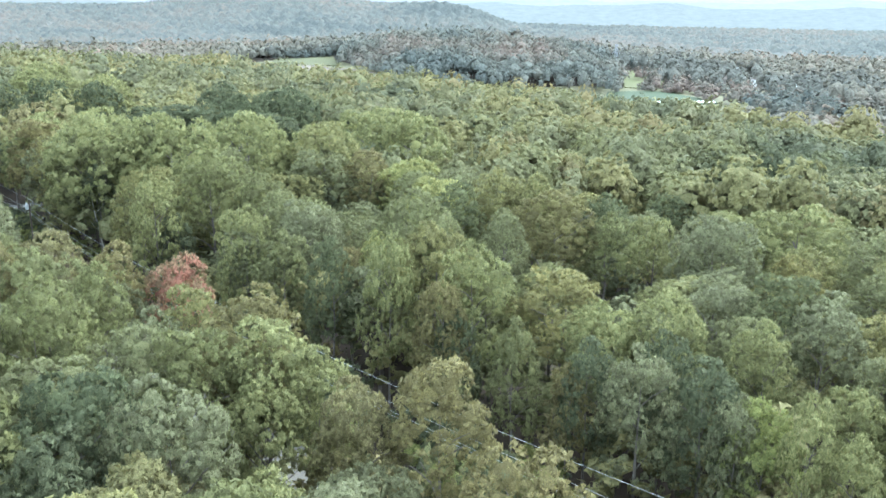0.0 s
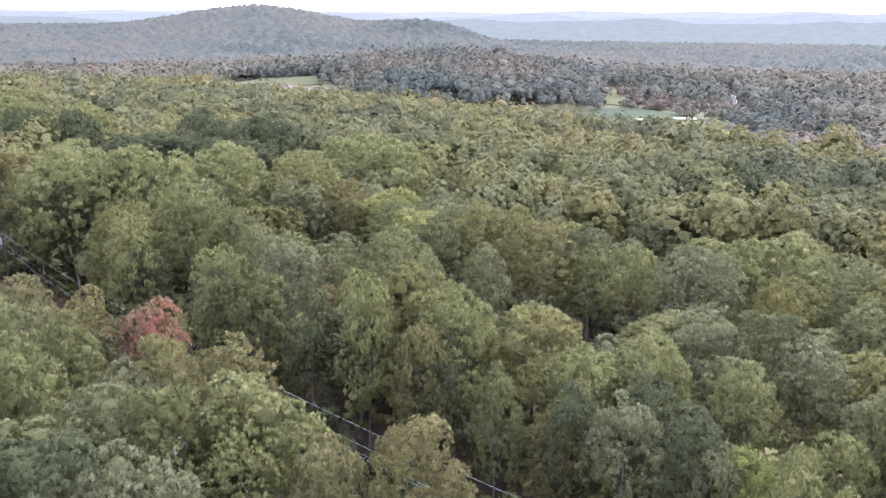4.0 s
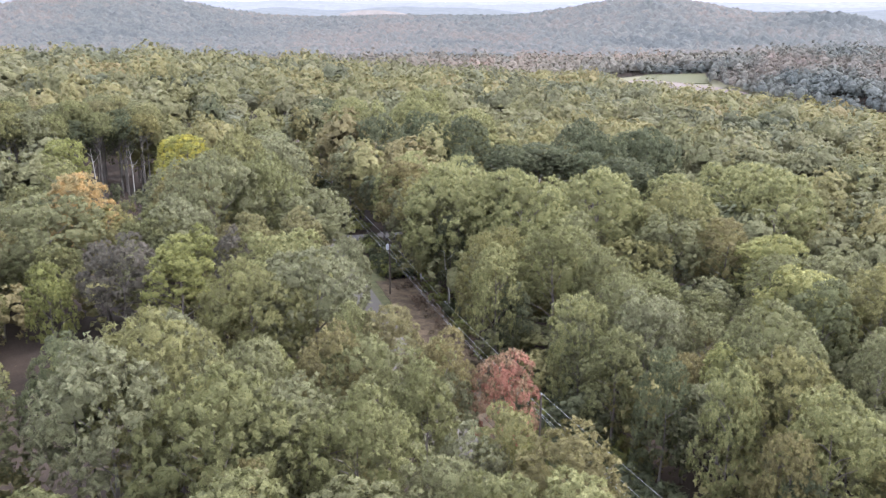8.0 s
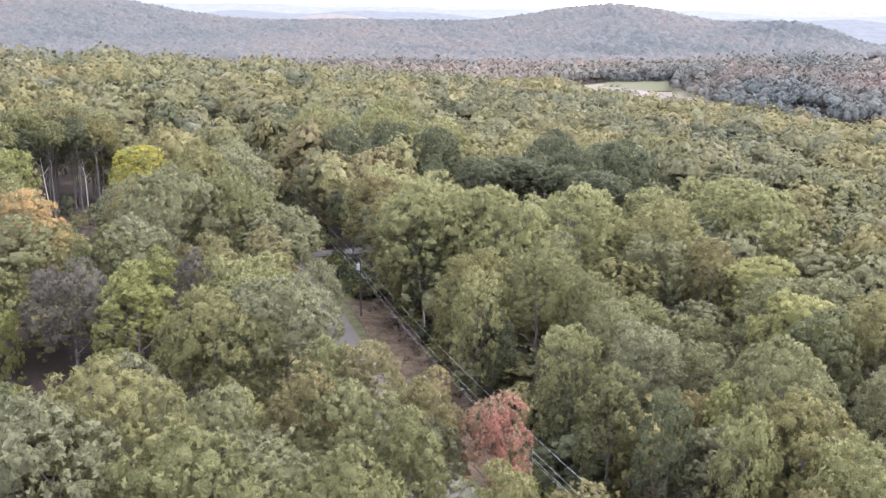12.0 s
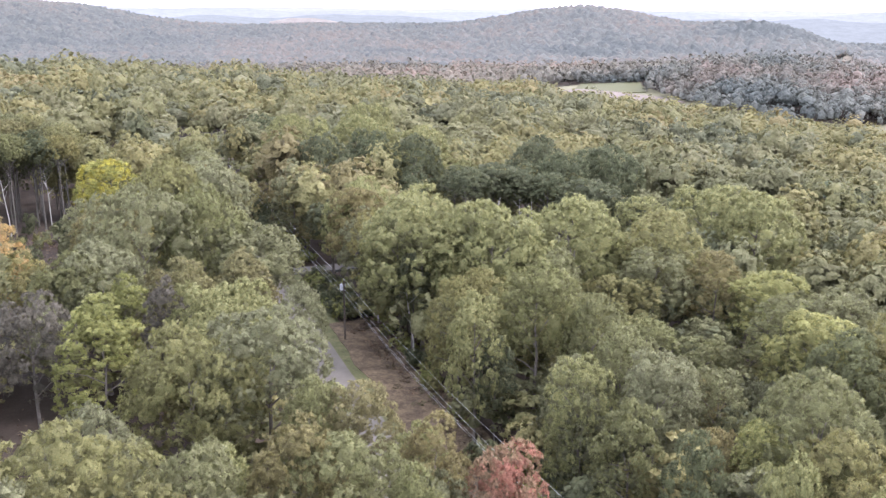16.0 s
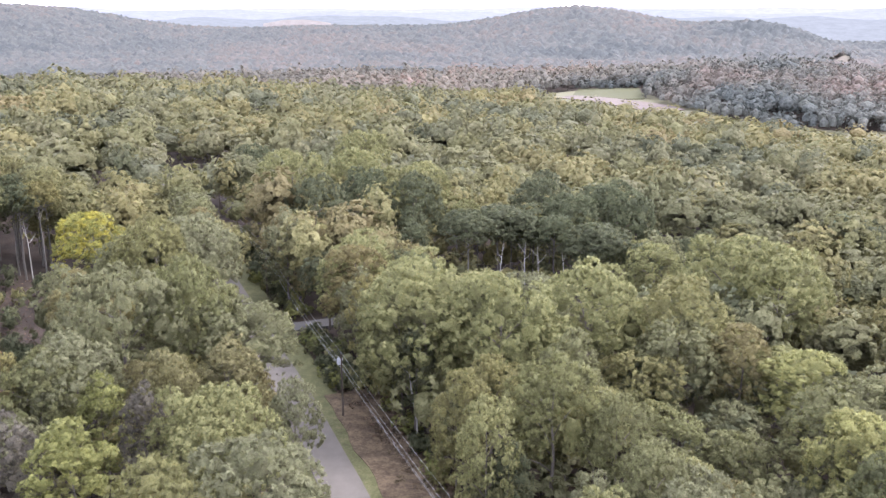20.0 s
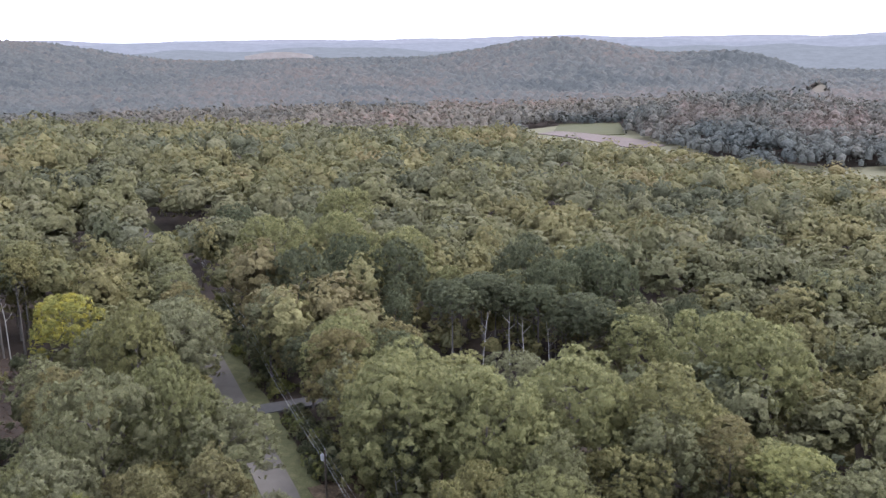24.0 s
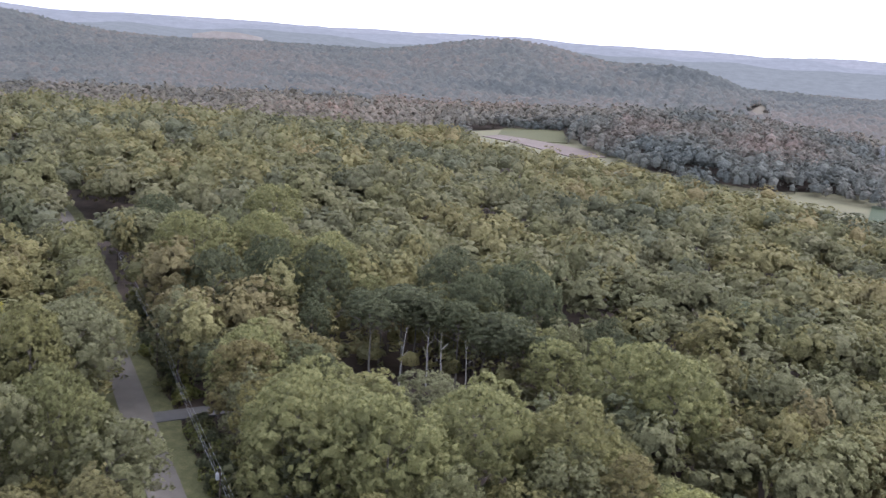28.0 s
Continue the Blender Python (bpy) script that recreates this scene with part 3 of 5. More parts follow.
plant("light", "oak_b", -42.8, 94.4, 1.0, 0.96)
plant("olive", "oak_b", -40.0, 91.0, 0.78, 1.20)
plant("red", "oak_e", -33.2, 91.8, 0.72, 1.40)
plant("oak", "oak_c", -43.8, 81.9, 0.98, 1.11)
plant("oak", "oak_a", -37.0, 80.3, 0.86, 1.20)
plant("oak", "oak_c", -36.4, 67.5, 0.88, 1.20)
plant("olive", "oak_a", -19.5, 72.6, 1.02, 1.02)
plant("oak", "oak_b", -26.1, 75.6, 0.88, 1.13)
# right of the road
plant("light", "oak_b", -31.4, 112.4, 0.79, 1.20)
plant("oak", "oak_a", -24.9, 106.9, 0.72, 1.20)
plant("oak", "oak_b", -17.4, 100.0, 0.92, 1.08)
plant("pale", "oak_d", -12.1, 106.9, 0.72, 1.20)
plant("light", "oak_b", -9.8, 94.6, 0.91, 1.09)
plant("light", "oak_c", -0.0, 92.9, 1.10, 0.99)
plant("olive", "oak_d", -3.4, 88.0, 0.72, 1.20)
plant("pale", "oak_d", -13.0, 162.4, 1.40, 0.72)
plant("pale", "oak_c", -6.4, 142.6, 1.06, 1.03)
plant("grey", "oak_e", -23.6, 118.9, 1.05, 1.09)
plant("light", "oak_c", -48.3, 125.4, 0.95, 1.14)
plant("oak", "oak_c", -42.6, 134.8, 1.09, 1.00)
plant("oak", "oak_a", -34.0, 132.9, 0.99, 1.05)
plant("oak", "oak_c", -30.9, 166.7, 1.19, 0.91)
plant("olive", "oak_b", -22.3, 168.4, 1.23, 0.81)
plant("grey", "oak_a", 4.7, 151.9, 1.10, 0.94)
plant("olive", "oak_a", 11.6, 130.4, 1.24, 0.84)
plant("light", "oak_e", 28.6, 138.3, 1.11, 1.03)
plant("light", "oak_e", 13.6, 108.5, 0.72, 1.20)
plant("oak", "oak_b", 3.9, 117.0, 0.86, 1.15)
plant("grey", "oak_c", 34.8, 125.0, 1.01, 1.08)
plant("light", "oak_c", 52.7, 142.1, 1.40, 0.78)
plant("grey", "oak_e", 21.7, 98.5, 0.72, 1.20)
plant("grey", "oak_a", 28.1, 96.6, 0.74, 1.20)
plant("light", "oak_c", 13.5, 85.8, 0.75, 1.20)
plant("light", "oak_a", 19.9, 86.2, 0.79, 1.20)
plant("light", "oak_b", 28.4, 81.0, 0.93, 1.06)
plant("olive", "slim", 9.3, 76.6, 0.72, 1.20)
plant("grey", "oak_a", 15.3, 72.9, 0.72, 1.20)
plant("dark", "oak_a", 20.7, 70.8, 0.72, 1.20)
plant("lime", "oak_e", 24.4, 66.6, 0.72, 1.20)
plant("grey", "oak_b", 22.1, 66.6, 0.72, 1.20)
plant("light", "oak_b", 26.5, 62.9, 0.72, 1.20)
plant("light", "oak_a", 32.8, 69.3, 0.72, 1.20)
plant("light", "oak_e", 29.4, 60.7, 0.72, 1.20)
# dark walls: the shade on the corridor's face is put into the leaves
plant("dark", "wall", 18.4, 78.2, 0.82, 1.20)
plant("dark", "wall", 11.2, 77.0, 0.79, 1.20)
plant("oak", "oak_b", 4.3, 81.8, 0.72, 1.20)
plant("dark", "wall", -1.7, 87.9, 0.72, 1.20)
plant("dark", "oak_c", -73.4, 263.8, 1.39, 0.78)
plant("dark", "oak_a", -61.7, 266.1, 1.40, 0.74)
plant("light", "oak_c", -96.8, 186.0, 1.40, 0.78)
plant("light", "oak_c", -158.3, 310.3, 1.40, 0.78)
# seen along the road
plant("orange", "oak_e", -121.5, 113.9, 1.3, 0.98)
plant("bronze", "oak_a", -92.6, 94.8, 0.98, 1.06)
plant("lime", "slim", -83.6, 96.2, 1.35, 0.83)
plant("lime", "slim", -94.4, 113.0, 0.72, 1.20)
plant("bronze", "slim", -86.2, 111.0, 0.88, 1.20)
plant("yellow", "oak_e", -153.5, 174.0, 1.40, 0.84)
plant("oak", "oak_a", -134.0, 165.9, 1.40, 0.74)
plant("grey", "oak_c", -130.8, 177.7, 1.38, 0.78)
plant("oak", "oak_c", -106.1, 129.7, 1.35, 0.81)
plant("oak", "oak_a", -102.1, 140.3, 1.40, 0.74)
plant("oak", "oak_c", -92.4, 139.9, 1.12, 0.94)
plant("grey", "oak_a", -74.7, 125.7, 0.94, 1.11)
plant("light", "oak_a", -75.8, 108.4, 1.26, 0.82)
plant("grey", "oak_c", -64.6, 101.0, 1.15, 0.95)
plant("oak", "oak_a", -55.5, 95.8, 0.84, 1.15)
plant("light", "oak_c", -67.0, 80.6, 0.92, 0.97)
plant("grey", "oak_c", -64.6, 75.0, 0.78, 1.28)
plant("light", "oak_b", -56.3, 82.3, 0.77, 1.20)
plant("olive", "oak_a", -48.6, 81.7, 0.83, 1.20)
plant("grey", "oak_a", -38.6, 88.6, 0.79, 1.20)
plant("olive", "oak_d", -93.2, 178.8, 1.40, 0.72)
plant("light", "oak_c", -68.5, 154.5, 1.36, 0.80)
plant("oak", "oak_c", -61.0, 160.1, 1.08, 1.01)
plant("grey", "oak_e", -62.6, 194.9, 1.25, 0.59)
plant("grey", "oak_b", -23.2, 114.9, 0.96, 1.03)
plant("olive", "oak_e", -16.4, 108.9, 0.72, 1.20)
plant("grey", "oak_b", -30.8, 111.6, 0.74, 1.20)
plant("dark", "wall", -185.9, 283.6, 1.37, 0.77)
plant("light", "oak_c", -148.4, 247.7, 1.40, 0.78)
plant("light", "oak_c", -137.3, 263.8, 1.40, 0.78)
plant("light", "oak_c", -112.3, 250.1, 1.40, 0.78)
plant("dark", "oak_a", -79.7, 265.3, 1.40, 0.74)
plant("dark", "oak_a", -57.7, 257.7, 1.40, 0.74)
plant("grey", "oak_e", -120.3, 197.7, 1.10, 1.04)
# seen from above the road's bend
plant("dark", "high", -86.7, 224.3, 1.22, 0.83)
plant("dark", "high", -82.7, 235.8, 1.27, 0.80)
plant("dark", "high", -76.2, 243.5, 1.39, 0.73)
plant("dark", "high", -68.1, 246.1, 1.40, 0.73)
plant("dark", "high", -56.4, 230.5, 1.21, 0.84)
plant("light", "oak_e", -43.7, 223.2, 1.30, 0.86)
plant("dark", "wall", -126.3, 221.7, 1.40, 0.76)
plant("dark", "wall", -122.0, 241.4, 1.40, 0.76)
plant("dark", "wall", -108.7, 243.0, 1.40, 0.76)
plant("grey", "oak_c", -124.8, 170.0, 1.36, 0.78)
plant("oak", "oak_a", -124.4, 159.3, 1.40, 0.74)
plant("olive", "oak_e", -122.8, 140.7, 1.25, 0.91)
plant("light", "oak_c", -74.2, 162.8, 1.38, 0.79)
plant("light", "oak_c", -70.6, 177.2, 1.39, 0.55)
plant("light", "oak_c", -27.0, 213.6, 1.40, 0.78)
plant("light", "oak_c", -17.2, 209.2, 1.37, 0.80)
plant("light", "oak_c", -56.4, 156.0, 1.28, 0.85)
plant("light", "oak_c", -46.5, 170.4, 1.38, 0.79)
plant("olive", "oak_e", -58.5, 361.4, 1.09, 1.05)
plant("pine", "pine", -2.1, 302.7, 1.29, 0.79)
plant("dark", "wall", -69.3, 151.7, 0.72, 1.20)
plant("dark", "wall", -84.4, 168.0, 0.76, 1.20)
plant("oak", "wall", -57.3, 138.7, 0.72, 1.20)
plant("dark", "wall", -45.7, 126.2, 0.72, 1.20)
plant("oak", "wall", -81.6, 164.9, 0.98, 1.08)
plant("oak", "wall", -73.1, 155.7, 0.91, 1.16)
plant("light", "oak_c", -78.8, 113.6, 1.23, 0.89)
plant("oak", "oak_c", -70.3, 95.7, 1.22, 0.89)

plant("lime", "wall", -101.5, 89.5, 0.85, 1.26)
plant("lime", "oak_e", -171.6, 153.3, 1.00, 1.12)
plant("lime", "small", -94.0, 85.5, 0.8, 0.9)
# wood closing the clearing on the valley side; dark leaves paint in its shade
for k, (x, y) in enumerate(((-40, 251), (-30, 249), (-21, 245), (-50, 262), (-36, 262), (-104, 232), (-100, 222))):
    plant("dark", "wall", x, y, 1.0 + 0.05 * (k % 3), 1.0 - 0.03 * (k % 2))
# trees that screen the road where it bends
for k, s in enumerate(range(-152, -90, 8)):
    plant(("oak", "light", "olive", "grey")[k % 4], ("oak_e", "oak_b", "oak_a")[k % 3], *(round(float(v), 1) for v in plan(s, bend(s) - 16.5 - 2.5 * (k % 2))), 0.85, 1.08)
# crowns over the near straight of the road
for k, (s, n) in enumerate(((2, -14.8),)):
    plant(("grey", "oak", "light", "oak")[k], "oak_c", *(round(float(v), 1) for v in plan(s, n)), 0.92, 1.06)
# crowns that lean over the road
for k, s in enumerate((57, 66, 76, 87, 98, 109)):
    plant(("oak", "dark", "olive", "oak", "grey", "oak")[k], ("oak_c", "oak_a")[k % 2], *(round(float(v), 1) for v in plan(s, -13.6 - 0.4 * (k % 2))), 1.08, 0.92)
# tall trees with bare stems that close the clearings
stems = random.Random(17)
for row in range(6):
    for k in range(8):
        x, y = -200 + 2.4 * k - 4.4 * row + stems.uniform(-1.0, 1.0), 152 + 5.4 * k + 3.9 * row + stems.uniform(-1.0, 1.0)
        if row < 5:
            plant(stems.choice(("oak", "dark", "grey", "oak")), "lofty", x, y, stems.uniform(0.9, 1.06), stems.uniform(0.98, 1.08))
        else:
            # dark back row put in for the shade behind the stems
            plant("dark", "wall", x - 3, y + 3, 1.0, 1.08)
for row in range(3):
    for k in range(8):
        plant("dark" if row == 0 else "oak", "high", -95 + 6.8 * k + 2.0 * row + stems.uniform(-1.5, 1.5), 238 + 5.5 * row - 1.1 * k + stems.uniform(-1.5, 1.5), stems.uniform(0.8, 1.0), stems.uniform(0.95, 1.08))

rng = np.random.RandomState(4)


def swell(x, y):
    """Stands of taller and lower trees."""
    return 1.0 + 0.19 * np.sin(x / 13.0 + 0.7 * np.sin(y / 19.0)) * np.sin(y / 11.0 + 1.3) + 0.05 * np.sin(x / 29.0 - y / 37.0)


def scatter(x0, x1, y0, y1, cell, keep):
    xs, ys = np.meshgrid(np.arange(x0, x1, cell), np.arange(y0, y1, cell))
    xs = xs + (np.arange(xs.shape[0]) % 2)[:, None] * cell * 0.5
    xs, ys = xs.ravel() + rng.uniform(-0.42, 0.42, xs.size) * cell, ys.ravel() + rng.uniform(-0.42, 0.42, xs.size) * cell
    ok = keep(xs, ys)
    return xs[ok], ys[ok]


def sector(x, y, margin=0.0):
    """The part of the plan that the flight overlooks."""
    a = np.degrees(np.arctan2(-(x + 8), y - 5 + 0.0 * x))
    d = np.hypot(x + 8, y - 5)
    return (a > -46 - margin) & (a < 62 + margin) & (d > 22)


TX, TY = scatter(-330, 190, 10, 380, 8.3, lambda x, y: sector(x, y) & (np.hypot(x + 10, y - 15) < 370))
near_trees = []
pick = random.Random(21)
for x, y in zip(TX, TY):
    r = 5.0
    if open_ground(x, y, r) or any((x - a) ** 2 + (y - b) ** 2 < (0.56 * (r + c)) ** 2 for a, b, c in taken):
        continue
    s, n = sn(x, y)
    f = min(max(((x - 45) * -140 + (y - 72) * 58) / (140 ** 2 + 58 ** 2), 0), 1)
    off = math.hypot(x - 45 + 140 * f, y - 72 - 58 * f)
    f = min(max((-12 - x) / 65, 0), 1)
    off = min(off, math.hypot(x + 12 + 65 * f, y - 58 - 3 * f))
    if pick.random() < 0.04:
        continue
    near_trees.append((off, x, y, s, n))
near_trees.sort()
NEAR_COUNT = 215
KINDS = ["oak"] * 15 + ["light"] * 2 + ["grey"] * 2 + ["olive"]
OAKS = ["oak_a", "oak_b", "oak_c", "oak_d", "oak_e"]
for off, x, y, s, n in near_trees[:NEAR_COUNT]:
    edge = 3 < n - bend(s) < 14 or -19 < n - bend(s) < -7
    behind = 210 < y < 262 and -100 < x < -30 and n > 30 and 226 < y < 244
    shape = "wall" if edge and pick.random() < 0.75 else pick.choice(OAKS)
    if behind:
        shape = "high"
    # By the cleared strip, dark leaves put in the shaded wall of trees.
    kind = pick.choice(("dark", "oak", "grey", "dark")) if 3 < n < 13 else pick.choice(KINDS)
    tree(kind, shape, x, y, pick.uniform(0.84, 1.14), pick.uniform(0, 6.28), pick.uniform(0.84, 0.98) * swell(x, y))


def woodland(name, label, xs, ys, protos, mat, tall, seed, tint_at=None, spread_of=0.2):
    """A stand of trees too many to count, as one mesh."""
    g = np.random.RandomState(seed)
    V, T, N, C, base = [], [], [], [], 0
    zs = ground(xs, ys)
    which = g.randint(0, len(protos), len(xs))
    for k, (pv, pt, pn) in enumerate(protos):
        idx = np.nonzero(which == k)[0]
        if len(idx) == 0:
            continue
        a, sc, tl = g.uniform(0, 6.28, len(idx)), g.uniform(0.7, 1.32, len(idx)), g.uniform(0.76, 1.18, len(idx)) * tall * swell(xs[idx], ys[idx])
        ca, sa = np.cos(a) * sc, np.sin(a) * sc
        vx = xs[idx, None] + pv[None, :, 0] * ca[:, None] - pv[None, :, 1] * sa[:, None]
        vy = ys[idx, None] + pv[None, :, 0] * sa[:, None] + pv[None, :, 1] * ca[:, None]
        vz = zs[idx, None] + pv[None, :, 2] * tl[:, None]
        V.append(np.stack((vx, vy, vz), -1).reshape(-1, 3))
        off = base + np.arange(len(idx)) * len(pv)
        T.append((pt[None] + off[:, None, None]).reshape(-1, 3))
        c1, s1 = np.cos(a)[:, None], np.sin(a)[:, None]
        N.append(np.stack((pn[None, :, 0] * c1 - pn[None, :, 1] * s1, pn[None, :, 0] * s1 + pn[None, :, 1] * c1, np.repeat(pn[None, :, 2], len(idx), 0)), -1).reshape(-1, 3))
        tint = g.random_sample(len(idx)) if tint_at is None else np.clip(tint_at(xs[idx], ys[idx]) + g.normal(0, spread_of, len(idx)), 0, 1)
        C.append(np.repeat(tint, len(pv)))
        base += len(idx) * len(pv)
    me = numpy_mesh(name, np.concatenate(V), np.concatenate(T), NO_QUADS, mat, np.concatenate(C), np.concatenate(N))
    return tagged(new(name, me), label, "woodland", kind="stuff")


def stands(x, y):
    """Neighbouring trees are of like kind and hue."""
    return 0.52 + 0.18 * np.sin(x / 23 + 1.1 * np.sin(y / 31)) + 0.16 * np.sin(y / 27 + 0.9 * np.sin(x / 41)) + 0.1 * np.sin((x + y) / 70) + 0.2 * np.sin(x / 57 + 2.0) * np.sin(y / 46 + 0.6)


stood = np.array([(x, y, 5.0) for off, x, y, s, n in near_trees[:NEAR_COUNT]] + taken)
TX, TY = scatter(-330, 190, 10, 380, 11.0, lambda x, y: sector(x, y) & (np.hypot(x + 10, y - 15) < 370))
rest = np.array([(x, y) for x, y in zip(TX, TY) if not open_ground(x, y, 6.0) and (np.hypot(stood[:, 0] - x, stood[:, 1] - y) > 0.53 * (6.2 + stood[:, 2])).all()])
gaps = np.hypot(rest[:, 0] + 12, rest[:, 1] - 25) < 165
for x, y in rest[gaps]:
    tree(pick.choice(KINDS), pick.choice(OAKS), float(x), float(y), pick.uniform(0.84, 1.0), pick.uniform(0, 6.28), pick.uniform(0.8, 0.94))
rest = rest[~gaps]
deep = np.hypot(rest[:, 0] + 15, rest[:, 1] - 25) > 300
mid_protos = [crown_arrays(100 + k, 6.2 + 0.5 * (k % 3), 19.0 + 1.2 * (k % 4), 6.5, 17, 600, 0.56, gather=0.9, fill=0.5, rough=0.85) for k in range(8)]
far_protos = [crown_arrays(140 + k, 7.1 + 0.6 * (k % 4), 17.5 + 1.4 * (k % 4), 6.0, 12, 330, 0.86, gather=1.1, fill=0.6, rough=0.7) for k in range(10)]
slope_protos = [crown_arrays(240 + k, 7.2 + 0.6 * (k % 4), 17.5 + 1.4 * (k % 4), 6.0, 14, 170, 1.0, single=True, fill=0.66, rough=0.65, gather=1.2, upward=0.2) for k in range(8)]
low_protos = [crown_arrays(160 + k, 5.0, 14.5 + k, 2.0, 12, 110, 0.75, single=True, fill=0.5, gather=0.5) for k in range(3)]
LX, LY = scatter(-300, 160, 20, 300, 7.6, lambda x, y: sector(x, y) & (np.hypot(x + 10, y - 15) < 270))
ok = np.array([not open_ground(x, y, 4.0) for x, y in zip(LX, LY)])
close = np.hypot(LX + 5, LY - 20) < 135
fine_protos = [crown_arrays(170 + k, 5.0, 14.5 + k, 2.0, 15, 320, 0.48, gather=0.4) for k in range(3)]
woodland("understorey", "saplings and low trees under the canopy", LX[ok & close], LY[ok & close], fine_protos, WOOD_NEAR, 0.7, 5, stands)
woodland("understorey", "saplings and low trees under the canopy", LX[ok & ~close], LY[ok & ~close], low_protos, WOOD_NEAR, 0.8, 6, stands)
BX, BY = scatter(-170, 150, -110, 70, 12.5, lambda x, y: (~sector(x, y)) & (np.hypot(x, y) < 165))
ok = np.array([not open_ground(x, y, 5.0) for x, y in zip(BX, BY)])
BX, BY = BX[ok], BY[ok]
around = np.hypot(BX, BY - 20) < 78
full_protos = [crown_arrays(190 + k, 6.4 + 0.4 * k, 20.0 + k, 6.0, 22, 1300, 0.44) for k in range(3)]
woodland("surrounding_woodland", "closed canopy of green oaks on the ridge top", BX[around], BY[around], full_protos, WOOD_NEAR, 0.98, 7, stands)
woodland("surrounding_woodland", "closed canopy of green oaks on the ridge top", BX[~around], BY[~around], mid_protos, WOOD_NEAR, 0.98, 17, stands)
woodland("near_woodland", "closed canopy of green oaks on the ridge beyond the road", rest[~deep, 0], rest[~deep, 1], mid_protos, WOOD_NEAR, 1.0, 8, stands)


def canopy_edge(s):
    """Where the woods on the slope end above the valley floor."""
    return np.interp(s, (0, 50, 120, 170, 205, 300, 560, 690), (384, 372, 422, 396, 362, 345, 338, 338))


def hill_foot(s):
    """Where the wooded hill beyond the valley floor begins."""
    return np.interp(s, (190, 301, 357, 373, 447, 514, 578, 626, 700), (620, 545, 532, 486, 434, 450, 450, 472, 448))


XS, YS = scatter(-900, 420, 150, 1000, 13.4, lambda x, y: sector(x, y) & (np.hypot(x + 10, y - 15) >= 370) & (sn(x, y)[1] < canopy_edge(sn(x, y)[0])) & (sn(x, y)[0] < 640))
XS, YS = np.concatenate((XS, rest[deep, 0])), np.concatenate((YS, rest[deep, 1]))
half = np.hypot(XS + 15, YS - 30) < 500
woodland("middle_woodland", "green oak canopy sloping down to the valley", XS[half], YS[half], far_protos, WOOD_MID, 1.0, 9, stands, 0.16)
woodland("lower_slope_woodland", "green oak canopy low on the slope above the valley", XS[~half], YS[~half], slope_protos, WOOD_MID, 1.0, 29, stands, 0.16)
XS, YS = scatter(-150, 140, 500, 800, 10.5, lambda x, y: sector(x, y) & (sn(x, y)[1] >= canopy_edge(sn(x, y)[0])) & (sn(x, y)[1] < canopy_edge(sn(x, y)[0]) + np.interp(sn(x, y)[0], (330, 400, 450, 500), (105, 85, 55, 30))) & (sn(x, y)[0] < 500) & (sn(x, y)[0] > 200))
woodland("young_woodland", "low young trees along the lower edge of the oak canopy", XS, YS, slope_protos, WOOD_MID, 0.62, 19, stands)
FLOOR = [(690, 342), (700, 446), (626, 470), (578, 462), (514, 462), (447, 446), (373, 498), (362, 540), (340, 592), (269, 661), (80, 600), (72, 470), (150, 388), (210, 334)]
FIELDS = [
    ("pasture", ROUGH, "rough dull pasture on the valley floor below the wooded hill", [tuple(float(v) for v in plan(*p)) for p in FLOOR]),
    ("meadow", MEADOW, "mown green meadow between the woods", [(-236, 987), (-166, 955), (-148, 880), (-168, 876), (-224, 908)]),
    ("bare_field", EARTH, "bare pale earth strip at the edge of the meadow", [(-222, 907), (-168, 875), (-121, 847), (-104, 826), (-118, 812), (-135, 812), (-174, 843), (-236, 890)]),
    ("pasture", PASTURE, "yellow-green pasture rising between hedges", [(124, 796), (152, 790), (178, 890), (178, 930), (142, 936)]),
    ("stubble_field", TANFIELD, "pale stubble field between trees", [(212, 836), (254, 816), (238, 752), (206, 756)]),
    ("stubble_field", DRYFIELD, "small dull pale field on the far ridge", [(38, 1642), (56, 1630), (70, 1648), (63, 1700), (73, 1752), (68, 1800), (59, 1770), (50, 1716)]),
    ("meadow", LOWLAND, "dark green damp meadow beside the farm sheds", [(104, 756), (150, 774), (182, 728), (186, 704), (150, 680), (92, 690)]),
]


def inside(x, y, poly):
    hit = np.zeros(np.shape(x), bool)
    for (x1, y1), (x2, y2) in zip(poly, poly[1:] + poly[:1]):
        if y1 != y2:
            hit ^= ((y1 > y) != (y2 > y)) & (x < (x2 - x1) * (y - y1) / (y2 - y1) + x1)
    return hit


for name, mat, label, poly in FIELDS:
    xs = np.array([p[0] for p in poly])
    ys = np.array([p[1] for p in poly])
    lift = 2.4 if poly is FIELDS[0][3] else 3.1
    bm = bmesh.new()
    bm.faces.new([bm.verts.new((x, y, 0)) for x, y in poly])
    bmesh.ops.triangulate(bm, faces=bm.faces[:])
    bmesh.ops.subdivide_edges(bm, edges=bm.edges[:], cuts=9, use_grid_fill=True)
    for v in bm.verts:
        v.co.z = float(ground(v.co.x, v.co.y)) + lift + max(v.co.y - 1640, 0) * 0.022
    rim = bmesh.ops.extrude_edge_only(bm, edges=[e for e in bm.edges if e.is_boundary])["geom"]
    for v in rim:
        if isinstance(v, bmesh.types.BMVert):
            v.co.z -= lift + 2.5
    me = bpy.data.meshes.new(name)
    bm.to_mesh(me)
    bm.free()
    me.materials.append(mat)
    tagged(new(name, me), label, "field", kind="structure")


